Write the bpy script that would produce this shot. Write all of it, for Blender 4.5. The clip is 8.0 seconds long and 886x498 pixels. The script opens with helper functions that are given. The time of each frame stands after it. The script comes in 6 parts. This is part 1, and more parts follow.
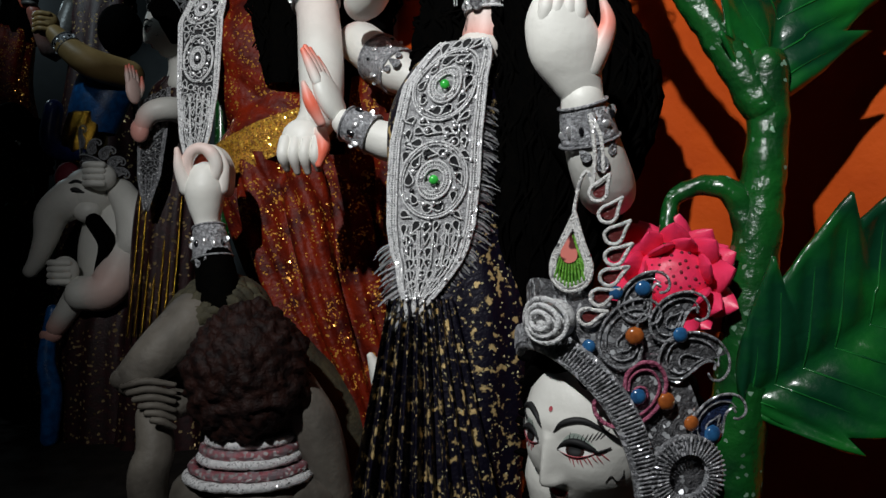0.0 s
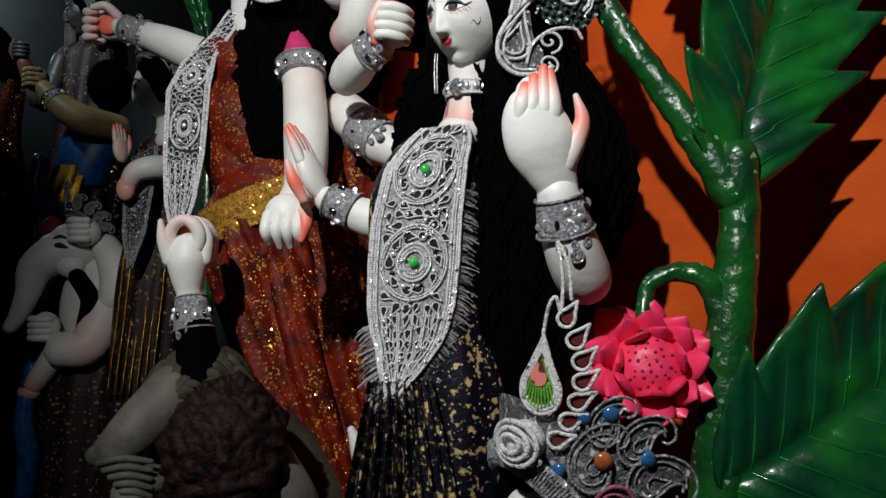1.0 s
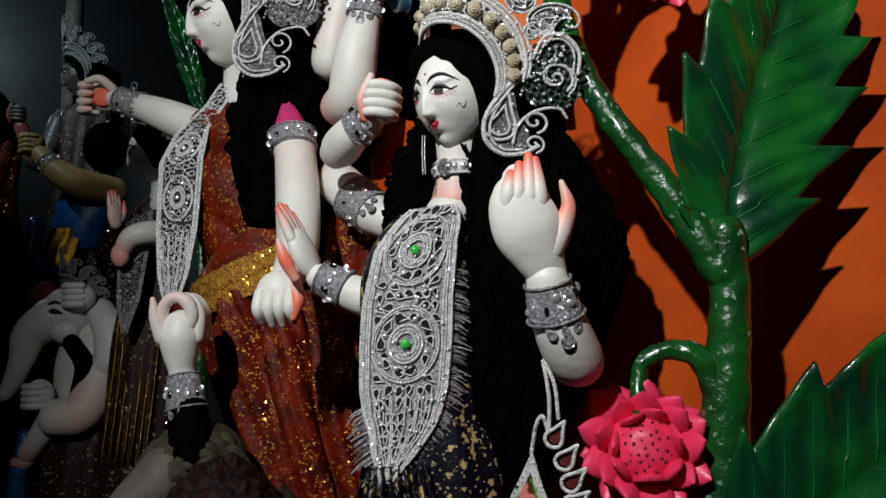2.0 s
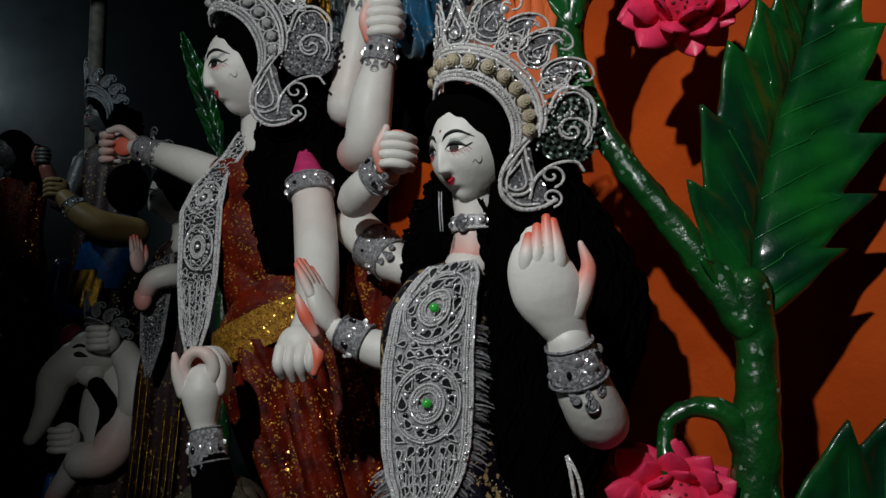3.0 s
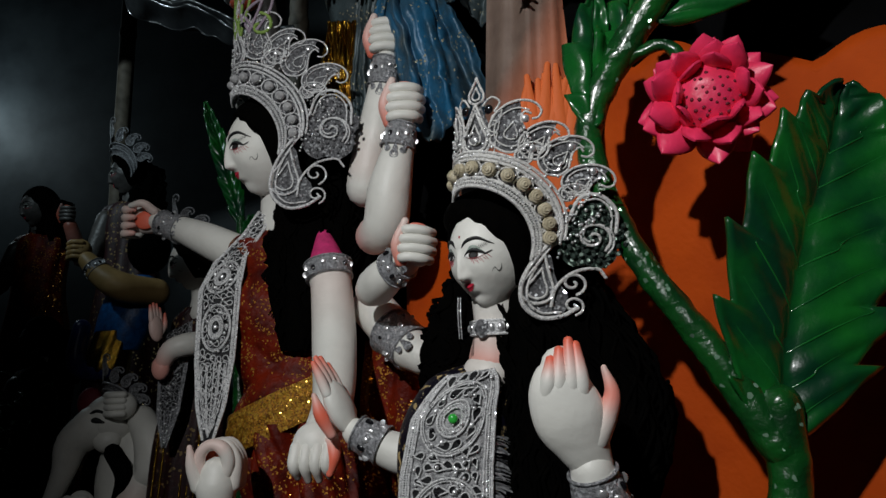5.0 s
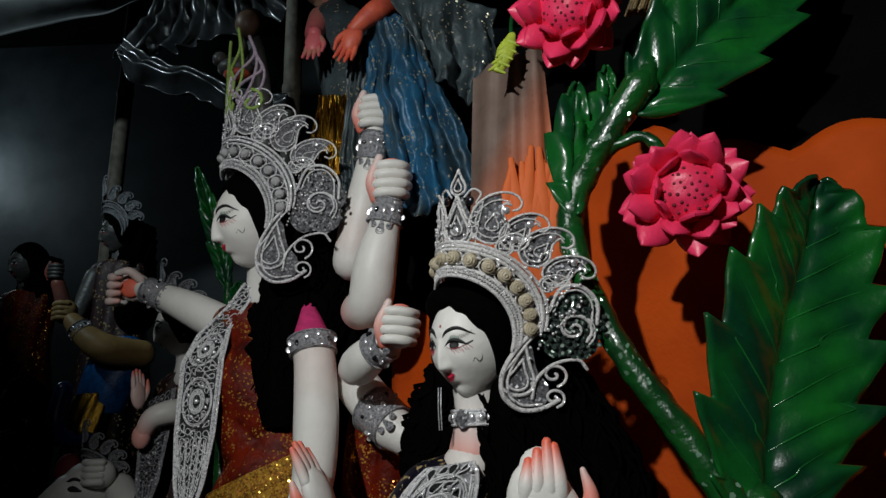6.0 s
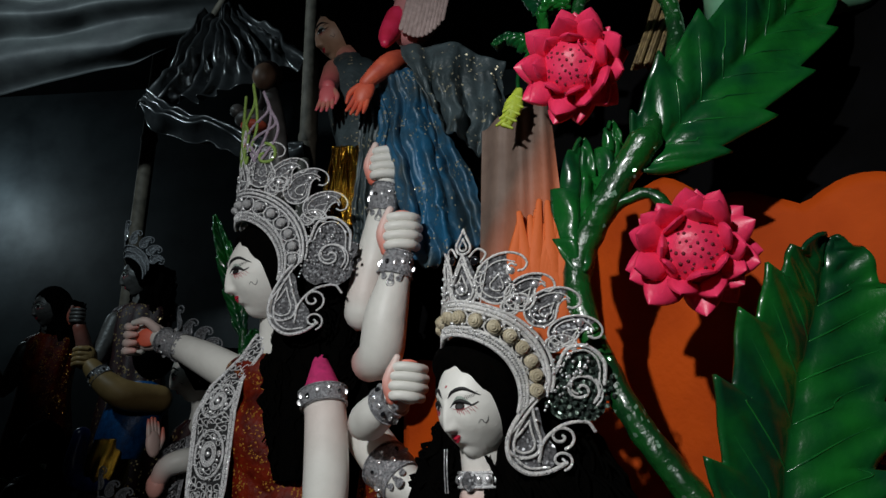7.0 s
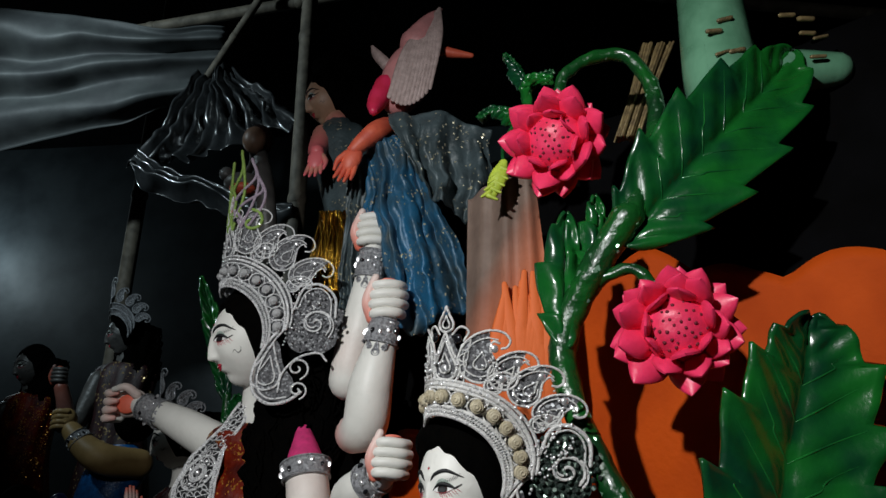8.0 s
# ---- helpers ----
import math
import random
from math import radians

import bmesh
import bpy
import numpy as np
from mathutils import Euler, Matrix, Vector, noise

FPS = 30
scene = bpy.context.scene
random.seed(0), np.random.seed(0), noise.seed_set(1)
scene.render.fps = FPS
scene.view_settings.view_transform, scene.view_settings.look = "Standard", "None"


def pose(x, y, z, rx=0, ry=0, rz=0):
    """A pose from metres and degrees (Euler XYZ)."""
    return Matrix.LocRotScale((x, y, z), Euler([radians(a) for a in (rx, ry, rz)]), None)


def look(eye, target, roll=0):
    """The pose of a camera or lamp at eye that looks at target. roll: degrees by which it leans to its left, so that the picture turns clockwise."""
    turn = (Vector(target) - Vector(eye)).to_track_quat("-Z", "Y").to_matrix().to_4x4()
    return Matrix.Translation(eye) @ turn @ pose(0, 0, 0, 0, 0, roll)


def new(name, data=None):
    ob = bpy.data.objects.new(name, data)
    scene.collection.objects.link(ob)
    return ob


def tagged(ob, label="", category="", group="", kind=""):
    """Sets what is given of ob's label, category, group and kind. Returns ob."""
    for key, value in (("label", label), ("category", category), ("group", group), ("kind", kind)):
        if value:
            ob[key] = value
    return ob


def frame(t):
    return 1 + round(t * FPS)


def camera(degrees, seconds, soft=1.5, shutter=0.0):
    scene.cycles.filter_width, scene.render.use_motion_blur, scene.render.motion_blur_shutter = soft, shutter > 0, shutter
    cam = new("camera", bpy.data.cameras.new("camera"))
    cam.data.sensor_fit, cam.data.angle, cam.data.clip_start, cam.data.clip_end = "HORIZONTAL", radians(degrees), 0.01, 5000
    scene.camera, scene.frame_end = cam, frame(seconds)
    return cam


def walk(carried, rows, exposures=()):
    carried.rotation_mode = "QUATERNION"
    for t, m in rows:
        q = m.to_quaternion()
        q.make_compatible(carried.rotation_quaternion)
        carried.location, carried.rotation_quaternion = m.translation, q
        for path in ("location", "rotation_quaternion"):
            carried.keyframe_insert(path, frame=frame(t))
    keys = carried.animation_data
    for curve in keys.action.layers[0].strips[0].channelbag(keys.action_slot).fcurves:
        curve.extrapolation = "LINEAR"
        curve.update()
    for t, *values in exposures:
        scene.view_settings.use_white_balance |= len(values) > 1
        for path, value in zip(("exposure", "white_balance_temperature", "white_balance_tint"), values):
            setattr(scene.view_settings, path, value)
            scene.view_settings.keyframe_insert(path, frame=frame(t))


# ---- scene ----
cam = camera(66.5, 8.0)
METRES, EYE, TILT, LEAN, TURN = 0.5, 1.2, 0.0, 0.0, 0.0
ROWS = [
    (0.0, 0.0, 0.0, 0.0, -0.0, 0.0, -0.0),
    (0.5, 0.0139, -0.0319, 0.0782, -0.02, 2.39, -0.34),
    (1.0, 0.028, -0.0264, 0.1463, -0.97, 3.09, -0.21),
    (1.5, 0.0425, -0.0274, 0.2108, -1.47, 4.32, 0.2),
    (2.0, 0.0547, -0.0383, 0.2864, -0.97, 6.21, 1.18),
    (3.5, 0.0629, -0.0404, 0.4699, 1.67, 7.87, 2.44),
    (4.0, 0.0648, -0.0392, 0.5216, 2.39, 8.2, 2.29),
    (4.5, 0.0633, -0.0408, 0.5819, 2.58, 8.99, 2.11),
    (6.0, 0.1142, -0.0723, 0.7799, 1.73, 14.73, 1.5),
    (6.5, 0.1474, -0.0981, 0.8132, 2.54, 16.2, 1.27),
    (7.0, 0.1687, -0.0967, 0.8554, 3.55, 17.69, 1.35),
    (7.5, 0.1746, -0.1014, 0.8892, 3.78, 19.31, 1.21),
    (8.0, 0.1994, -0.1177, 0.9397, 2.86, 21.88, 1.49),
]
EXPOSURES = ((0.0, 0.08), (1.0, 0.14), (2.2, -0.12), (3.3, -0.9), (4.0, -0.85), (4.6, -0.76), (5.8, -0.7), (7.5, -0.5), (8.0, -0.34))
walk(cam, [(t, pose(0, 0, EYE, TILT, LEAN, TURN) @ pose(METRES * x, METRES * y, METRES * z, 90 + pitch, roll, yaw)) for t, x, y, z, yaw, pitch, roll in ROWS], EXPOSURES)


# ---------- light ----------
world = bpy.data.worlds.new("night")
scene.world = world
world.use_nodes = True
world.node_tree.nodes["Background"].inputs[0].default_value = (0.5, 0.65, 0.8, 1)
world.node_tree.nodes["Background"].inputs[1].default_value = 0.0006


def lamp(name, eye, target, power, size, colour):
    data = bpy.data.lights.new(name, "AREA")
    data.energy, data.size, data.color = power, size, colour
    ob = new(name, data)
    ob.matrix_world = look(eye, target)
    return ob


data = bpy.data.lights.new("flood_lamp", "SPOT")
data.energy, data.shadow_soft_size, data.color = 225, 0.03, (0.98, 1.0, 1.0)
data.spot_size, data.spot_blend = radians(79), 1.0
new("flood_lamp", data).matrix_world = look((-0.72, -0.72, 2.68), (0.15, 1.1, 1.87))
# added spot with no known source, brightens the tarpaulin and plastic
data = bpy.data.lights.new("side_fill", "SPOT")
data.energy, data.shadow_soft_size, data.color = 135, 0.06, (0.75, 0.93, 1.0)
data.spot_size, data.spot_blend = radians(72), 0.5
new("side_fill", data).matrix_world = look((-2.5, 1.0, 3.9), (-1.3, 2.8, 3.4))
data = bpy.data.lights.new("far_lamp", "POINT")
data.energy, data.shadow_soft_size, data.color = 24, 0.1, (0.72, 0.92, 1.0)
new("far_lamp", data).location = (-4.45, 5.1, 4.0)

# ---------- materials ----------


def surface(name, base, other=None, scale=30, rough=0.5, metal=0.0, bump=0.0, fine=None, detail=4, clear=0.0, sharp=0.0, spec=0.5, bias=0.0):
    """A node material: two tones mixed by noise, with fine relief."""
    m = bpy.data.materials.new(name)
    m.use_nodes = True
    n, l = m.node_tree.nodes, m.node_tree.links
    b = n["Principled BSDF"]
    co = n.new("ShaderNodeTexCoord")
    tex = n.new("ShaderNodeTexNoise")
    tex.inputs["Scale"].default_value, tex.inputs["Detail"].default_value = scale, detail
    l.new(co.outputs["Object"], tex.inputs["Vector"])
    ramp = n.new("ShaderNodeMapRange")
    ramp.inputs[1].default_value, ramp.inputs[2].default_value = 0.35 + 0.14 * sharp + bias, 0.65 - 0.14 * sharp + bias
    l.new(tex.outputs["Fac"], ramp.inputs[0])
    mix = n.new("ShaderNodeMix")
    mix.data_type = "RGBA"
    mix.inputs["A"].default_value = (*base, 1)
    mix.inputs["B"].default_value = (*(other or [c * 0.8 for c in base]), 1)
    l.new(ramp.outputs[0], mix.inputs["Factor"])
    l.new(mix.outputs["Result"], b.inputs["Base Color"])
    b.inputs["Roughness"].default_value, b.inputs["Metallic"].default_value = rough, metal
    b.inputs["Specular IOR Level"].default_value = spec
    b.inputs["Coat Weight"].default_value = clear
    b.inputs["Coat Roughness"].default_value = 0.12
    vary = n.new("ShaderNodeMapRange")
    vary.inputs[3].default_value, vary.inputs[4].default_value = max(rough - 0.1, 0.03), min(rough + 0.12, 1)
    l.new(tex.outputs["Fac"], vary.inputs[0])
    l.new(vary.outputs[0], b.inputs["Roughness"])
    if bump:
        t2 = n.new("ShaderNodeTexNoise")
        t2.inputs["Scale"].default_value, t2.inputs["Detail"].default_value = fine or scale * 4, 6
        l.new(co.outputs["Object"], t2.inputs["Vector"])
        bp = n.new("ShaderNodeBump")
        bp.inputs["Strength"].default_value, bp.inputs["Distance"].default_value = bump, 0.004
        l.new(t2.outputs["Fac"], bp.inputs["Height"])
        l.new(bp.outputs["Normal"], b.inputs["Normal"])
    return m


def glitter(m, size, share, colour, rough=0.12, clump=0.0):
    """Lays shiny flecks of their own tilt over a material: cells of which a share is foil."""
    n, l = m.node_tree.nodes, m.node_tree.links
    b, out = n["Principled BSDF"], n["Material Output"]
    co = n.new("ShaderNodeTexCoord")
    v = n.new("ShaderNodeTexVoronoi")
    v.inputs["Scale"].default_value = 1 / size
    l.new(co.outputs["Object"], v.inputs["Vector"])
    sep = n.new("ShaderNodeSeparateColor")
    l.new(v.outputs["Color"], sep.inputs[0])
    cut = n.new("ShaderNodeMath")
    cut.operation = "LESS_THAN"
    cut.inputs[1].default_value = share
    l.new(sep.outputs[0], cut.inputs[0])
    if clump:
        tex = n.new("ShaderNodeTexNoise")
        tex.inputs["Scale"].default_value, tex.inputs["Detail"].default_value = clump, 3
        l.new(co.outputs["Object"], tex.inputs["Vector"])
        ramp = n.new("ShaderNodeMapRange")
        ramp.inputs[1].default_value, ramp.inputs[2].default_value = 0.45, 0.65
        ramp.inputs[3].default_value, ramp.inputs[4].default_value = 0.15 * share, 2.2 * share
        l.new(tex.outputs["Fac"], ramp.inputs[0])
        l.new(ramp.outputs[0], cut.inputs[1])
    geo = n.new("ShaderNodeNewGeometry")
    tilt = n.new("ShaderNodeVectorMath")
    tilt.operation = "MULTIPLY_ADD"
    tilt.inputs[1].default_value = (1.3, 1.3, 1.3)
    sub = n.new("ShaderNodeVectorMath")
    sub.operation = "SUBTRACT"
    sub.inputs[1].default_value = (0.5, 0.5, 0.5)
    l.new(v.outputs["Color"], sub.inputs[0])
    l.new(sub.outputs[0], tilt.inputs[0])
    l.new(geo.outputs["Normal"], tilt.inputs[2])
    norm = n.new("ShaderNodeVectorMath")
    norm.operation = "NORMALIZE"
    l.new(tilt.outputs[0], norm.inputs[0])
    foil = n.new("ShaderNodeBsdfPrincipled")
    foil.inputs["Base Color"].default_value = (*colour, 1)
    foil.inputs["Metallic"].default_value, foil.inputs["Roughness"].default_value = 0.55, rough
    l.new(norm.outputs[0], foil.inputs["Normal"])
    mix = n.new("ShaderNodeMixShader")
    l.new(cut.outputs[0], mix.inputs[0])
    l.new(b.outputs[0], mix.inputs[1])
    l.new(foil.outputs[0], mix.inputs[2])
    l.new(mix.outputs[0], out.inputs["Surface"])
    return m


def blushed(m, colour):
    """Sprayed paint over the base, where the mesh carries it."""
    n, l = m.node_tree.nodes, m.node_tree.links
    b = n["Principled BSDF"]
    at = n.new("ShaderNodeAttribute")
    at.attribute_name = "blush"
    mix = n.new("ShaderNodeMix")
    mix.data_type = "RGBA"
    mix.inputs["B"].default_value = (*colour, 1)
    src = b.inputs["Base Color"].links[0].from_socket
    l.new(src, mix.inputs["A"])
    l.new(at.outputs["Fac"], mix.inputs["Factor"])
    l.new(mix.outputs["Result"], b.inputs["Base Color"])
    return m


SKIN = blushed(surface("white_clay_paint", (0.8, 0.79, 0.74), (0.72, 0.71, 0.66), 14, 0.48, bump=0.25, fine=60), (0.85, 0.13, 0.06))
# clay darkened in its colour to stand for low light at the far end
DULL = blushed(surface("shaded_grey_clay", (0.12, 0.115, 0.11), (0.05, 0.048, 0.046), 14, 0.4, bump=0.5, fine=60), (0.6, 0.12, 0.06))
YELLOW_SKIN = surface("ochre_clay_paint", (0.5, 0.33, 0.14), (0.4, 0.26, 0.1), 14, 0.45, bump=0.1)
BROWN_SKIN = blushed(surface("tan_clay_paint", (0.55, 0.33, 0.22), (0.45, 0.25, 0.16), 20, 0.45, bump=0.1), (0.8, 0.15, 0.18))
HAIR = surface("black_jute_hair", (0.0009, 0.0009, 0.0009), (0.0016, 0.0014, 0.0012), 60, 0.85, bump=0.3, fine=200, spec=0.015)
BROWN_HAIR = surface("dark_brown_wool_hair", (0.022, 0.008, 0.006), (0.006, 0.003, 0.003), 50, 0.6, bump=0.9, fine=130, spec=0.15)
BLACK = surface("black_paint", (0.006, 0.006, 0.007), None, 40, 0.65)
IRIS = surface("brown_iris_paint", (0.022, 0.008, 0.006), None, 60, 0.65, spec=0.15)
WHITE = surface("eye_white_paint", (0.85, 0.85, 0.83), None, 60, 0.3)
LIP = surface("red_lip_paint", (0.7, 0.03, 0.07), None, 60, 0.3)
LASH = surface("red_lash_paint", (0.5, 0.08, 0.1), None, 60, 0.5)
LIDTINT = surface("green_lid_paint", (0.45, 0.53, 0.47), None, 60, 0.5)
SILVER = glitter(surface("silver_rope", (0.88, 0.88, 0.88), (0.66, 0.66, 0.67), 120, 0.42, 0.12, bump=0.8, fine=500), 0.003, 0.16, (0.95, 0.95, 0.97))
DARK_SILVER = glitter(surface("tarnished_silver_rope", (0.42, 0.43, 0.45), (0.16, 0.16, 0.17), 160, 0.4, 0.3, bump=1.0, fine=500), 0.003, 0.2, (0.9, 0.9, 0.95))
WHITE_ROPE = glitter(surface("white_rope", (0.85, 0.84, 0.82), (0.66, 0.65, 0.63), 150, 0.45, 0.1, bump=0.8, fine=500), 0.003, 0.12, (0.95, 0.95, 0.97))
PINK_ROPE = surface("pink_bead_rope", (0.45, 0.12, 0.2), (0.3, 0.06, 0.12), 150, 0.35, bump=0.8, fine=400)
NET = glitter(surface("grey_sequin_net", (0.2, 0.2, 0.21), (0.06, 0.06, 0.065), 180, 0.5, 0.4, bump=0.8, fine=500), 0.004, 0.16, (0.85, 0.87, 0.9))
LACE = glitter(surface("grey_silver_lace_cloth", (0.6, 0.6, 0.61), (0.25, 0.25, 0.26), 170, 0.45, 0.25, bump=1.0, fine=420), 0.0035, 0.1, (0.9, 0.9, 0.93))
HOLE = surface("black_lining_cloth", (0.006, 0.006, 0.007), (0.02, 0.02, 0.022), 90, 0.6, bump=0.3, spec=0.2)
DARK_NET = glitter(surface("dark_lace_ground", (0.02, 0.02, 0.022), (0.006, 0.006, 0.007), 200, 0.6, 0.1, bump=0.6, fine=500), 0.0035, 0.1, (0.8, 0.82, 0.85))
GREEN_NET = glitter(surface("dark_green_tinsel", (0.03, 0.06, 0.045), (0.015, 0.02, 0.018), 120, 0.5, 0.3, bump=1.0, fine=300), 0.005, 0.16, (0.5, 0.65, 0.55))
BLUE_NET = glitter(surface("blue_sequin_net", (0.03, 0.06, 0.16), (0.02, 0.03, 0.08), 120, 0.4, 0.3, bump=0.6), 0.004, 0.12, (0.4, 0.55, 0.9))
FRINGE = surface("silver_tinsel", (0.8, 0.81, 0.83), (0.4, 0.4, 0.42), 200, 0.2, 0.55, bump=0.2)
MIRROR = surface("mirror_sequin", (0.95, 0.95, 0.96), (0.9, 0.9, 0.92), 100, 0.28, 0.75)
JET = surface("jet_gem", (0.01, 0.01, 0.012), None, 100, 0.08, clear=0.6)
EMERALD = surface("green_gem", (0.06, 0.62, 0.08), (0.03, 0.42, 0.05), 150, 0.15, clear=0.6)
AMBER = surface("amber_gem", (0.5, 0.14, 0.03), (0.3, 0.08, 0.02), 150, 0.15, clear=0.6)
SAPPHIRE = surface("blue_gem", (0.03, 0.15, 0.35), (0.02, 0.08, 0.2), 150, 0.15, clear=0.6)
PEARL = surface("cream_wound_bead", (0.62, 0.55, 0.4), (0.42, 0.36, 0.24), 90, 0.4, bump=0.6, fine=300, clear=0.2)
GREY_PEARL = surface("grey_wound_bead", (0.5, 0.5, 0.5), (0.36, 0.36, 0.37), 90, 0.4, bump=0.6, fine=300, clear=0.2)
RED_SILK = glitter(surface("red_glitter_silk", (0.17, 0.012, 0.002), (0.04, 0.003, 0.002), 16, 0.5, 0.0, bump=1.0, fine=70, spec=0.15), 0.0042, 0.11, (0.9, 0.4, 0.07), 0.18, 18)
GOLD_FOIL = glitter(surface("gold_sequin_belt", (0.5, 0.22, 0.015), (0.16, 0.06, 0.006), 200, 0.35, 0.5, bump=1.0, fine=260, sharp=0.3, detail=2), 0.0034, 0.4, (0.95, 0.55, 0.08), 0.2, 90)
NAVY = glitter(surface("navy_gold_brocade", (0.004, 0.003, 0.012), (0.62, 0.45, 0.2), 70, 0.45, 0.35, bump=0.4, fine=160, detail=3, sharp=0.85, bias=0.11), 0.003, 0.03, (0.8, 0.7, 0.4))
MAROON = glitter(surface("maroon_gold_brocade", (0.035, 0.008, 0.01), (0.015, 0.005, 0.006), 40, 0.5, 0.1, bump=0.4, fine=160), 0.008, 0.08, (0.7, 0.5, 0.25))
PINK_CLOTH = surface("magenta_blouse", (0.7, 0.04, 0.2), (0.5, 0.03, 0.14), 50, 0.6, bump=0.3)
LEAF = surface("glossy_green_paint", (0.008, 0.125, 0.016), (0.003, 0.04, 0.016), 9, 0.27, bump=0.5, fine=42, clear=0.5, spec=0.35)
VEIN = surface("pale_green_paint", (0.012, 0.15, 0.025), (0.006, 0.07, 0.02), 20, 0.18, bump=0.3, fine=80, clear=0.5)
STEM = glitter(surface("glossy_green_stem_paint", (0.008, 0.09, 0.014), (0.004, 0.035, 0.01), 14, 0.25, bump=1.0, fine=60, clear=0.4), 0.006, 0.03, (0.3, 0.5, 0.35), 0.2)
LOTUS = surface("pink_flower_paint", (0.86, 0.04, 0.13), (0.72, 0.025, 0.08), 25, 0.42, bump=0.25, fine=120)
LOTUS_DARK = surface("dark_pink_paint", (0.16, 0.006, 0.02), None, 40, 0.7)
ORANGE = surface("orange_wall_paint", (0.55, 0.075, 0.004), (0.4, 0.048, 0.003), 5, 0.7, bump=0.35, fine=70, spec=0.12)
SOFT_ORANGE = blushed(surface("fading_orange_paint", (0.2, 0.14, 0.11), (0.13, 0.085, 0.065), 12, 0.7, bump=0.4, fine=60), (0.75, 0.15, 0.03))
BACK = surface("black_backdrop_cloth", (0.003, 0.003, 0.0035), (0.002, 0.002, 0.002), 8, 0.95, bump=0.3, fine=40, spec=0.03)
STAGE = surface("dark_stage_boards", (0.02, 0.016, 0.014), (0.01, 0.008, 0.007), 12, 0.85, bump=0.5, spec=0.15)
FARWALL = surface("dark_blue_grey_tin", (0.045, 0.055, 0.06), (0.02, 0.026, 0.03), 3, 0.6, bump=0.3, fine=20)
PLASTIC = surface("black_plastic_sheet", (0.02, 0.022, 0.024), (0.035, 0.038, 0.04), 10, 0.3, bump=0.6, fine=24, spec=1.0, clear=1.0)
# grey-brown kept darker so that lion and kneeling figure look weakly lit
LION = blushed(surface("shaded_lion_paint", (0.14, 0.125, 0.105), (0.045, 0.039, 0.033), 9, 0.6, bump=0.5, fine=70, spec=0.25), (0.3, 0.1, 0.06))
TARP = surface("grey_tarpaulin", (0.09, 0.1, 0.1), (0.05, 0.055, 0.058), 6, 0.55, bump=0.5, fine=16)
BAMBOO = surface("weathered_bamboo", (0.14, 0.12, 0.09), (0.07, 0.06, 0.045), 20, 0.7, bump=0.4)
BLUE_SILK = glitter(surface("blue_organza", (0.015, 0.11, 0.22), (0.035, 0.06, 0.07), 9, 0.42, 0.1, bump=0.8, fine=70), 0.005, 0.045, (0.75, 0.7, 0.5), 0.15, 14)
GREY_SILK = glitter(surface("grey_blue_organza", (0.07, 0.1, 0.11), (0.035, 0.05, 0.055), 14, 0.45, 0.1, bump=0.8, fine=70), 0.005, 0.05, (0.75, 0.7, 0.5), 0.15, 14)
GOLD_TINSEL = surface("gold_tinsel", (0.7, 0.42, 0.06), (0.35, 0.18, 0.02), 60, 0.22, 1.0, bump=0.5)
PINK_BIRD = surface("pale_pink_paint", (0.72, 0.3, 0.3), (0.5, 0.22, 0.22), 22, 0.5, bump=0.4, fine=90)
LIME = surface("lime_paint", (0.5, 0.62, 0.06), (0.35, 0.45, 0.04), 40, 0.5, bump=0.3)
LIME_ROPE = surface("lime_rope", (0.3, 0.45, 0.1), (0.18, 0.3, 0.05), 150, 0.5, bump=0.6)
MAUVE_ROPE = surface("mauve_rope", (0.42, 0.34, 0.42), (0.28, 0.22, 0.28), 150, 0.5, bump=0.6)
CORAL = surface("coral_paint", (0.75, 0.14, 0.07), (0.6, 0.09, 0.05), 30, 0.5, bump=0.2)
BLUE_PAINT = surface("blue_paint", (0.02, 0.04, 0.2), (0.01, 0.02, 0.1), 20, 0.3, bump=0.2)
CYAN_CLOTH = surface("bright_blue_cloth", (0.01, 0.13, 0.4), (0.005, 0.06, 0.2), 40, 0.3, bump=0.4)
PALE_GREEN = surface("pale_green_plastic", (0.16, 0.37, 0.23), (0.09, 0.24, 0.14), 12, 0.25, bump=0.3, clear=0.4)
STRAW = surface("gold_straw", (0.3, 0.22, 0.1), (0.14, 0.1, 0.05), 60, 0.4, 0.3, bump=0.6)
MANE = surface("olive_brown_mane", (0.05, 0.043, 0.02), (0.022, 0.019, 0.01), 30, 0.8, bump=0.9, fine=90)
SILVER_PINK = glitter(surface("pink_foil_band", (0.4, 0.1, 0.12), (0.25, 0.2, 0.22), 90, 0.4, 0.4, bump=0.8), 0.006, 0.2, (0.8, 0.75, 0.75))

# ---------- building tools ----------


def spline(pts, n):
    """n points on a smooth line through pts (tuples of any length)."""
    p = np.array(pts, float)
    if len(p) == 2:
        return [p[0] + (p[1] - p[0]) * i / (n - 1) for i in range(n)]
    p = np.vstack([2 * p[0] - p[1], p, 2 * p[-1] - p[-2]])
    out, k = [], len(p) - 3
    for i in range(n):
        s = i / (n - 1) * k
        j = min(int(s), k - 1)
        t = s - j
        a, b, c, d = p[j : j + 4]
        out.append(0.5 * (2 * b + (c - a) * t + (2 * a - 5 * b + 4 * c - d) * t * t + (3 * b - a - 3 * c + d) * t**3))
    return out


def mesh():
    bm = bmesh.new()
    bm.verts.layers.float.new("blush")
    return bm


def ring_skin(bm, rings, mat=0, closed=True):
    """Faces between successive rings of verts."""
    for a, b in zip(rings, rings[1:]):
        m = len(a)
        for i in range(m if closed else m - 1):
            f = bm.faces.new((a[i], a[(i + 1) % m], b[(i + 1) % m], b[i]))
            f.material_index, f.smooth = mat, True


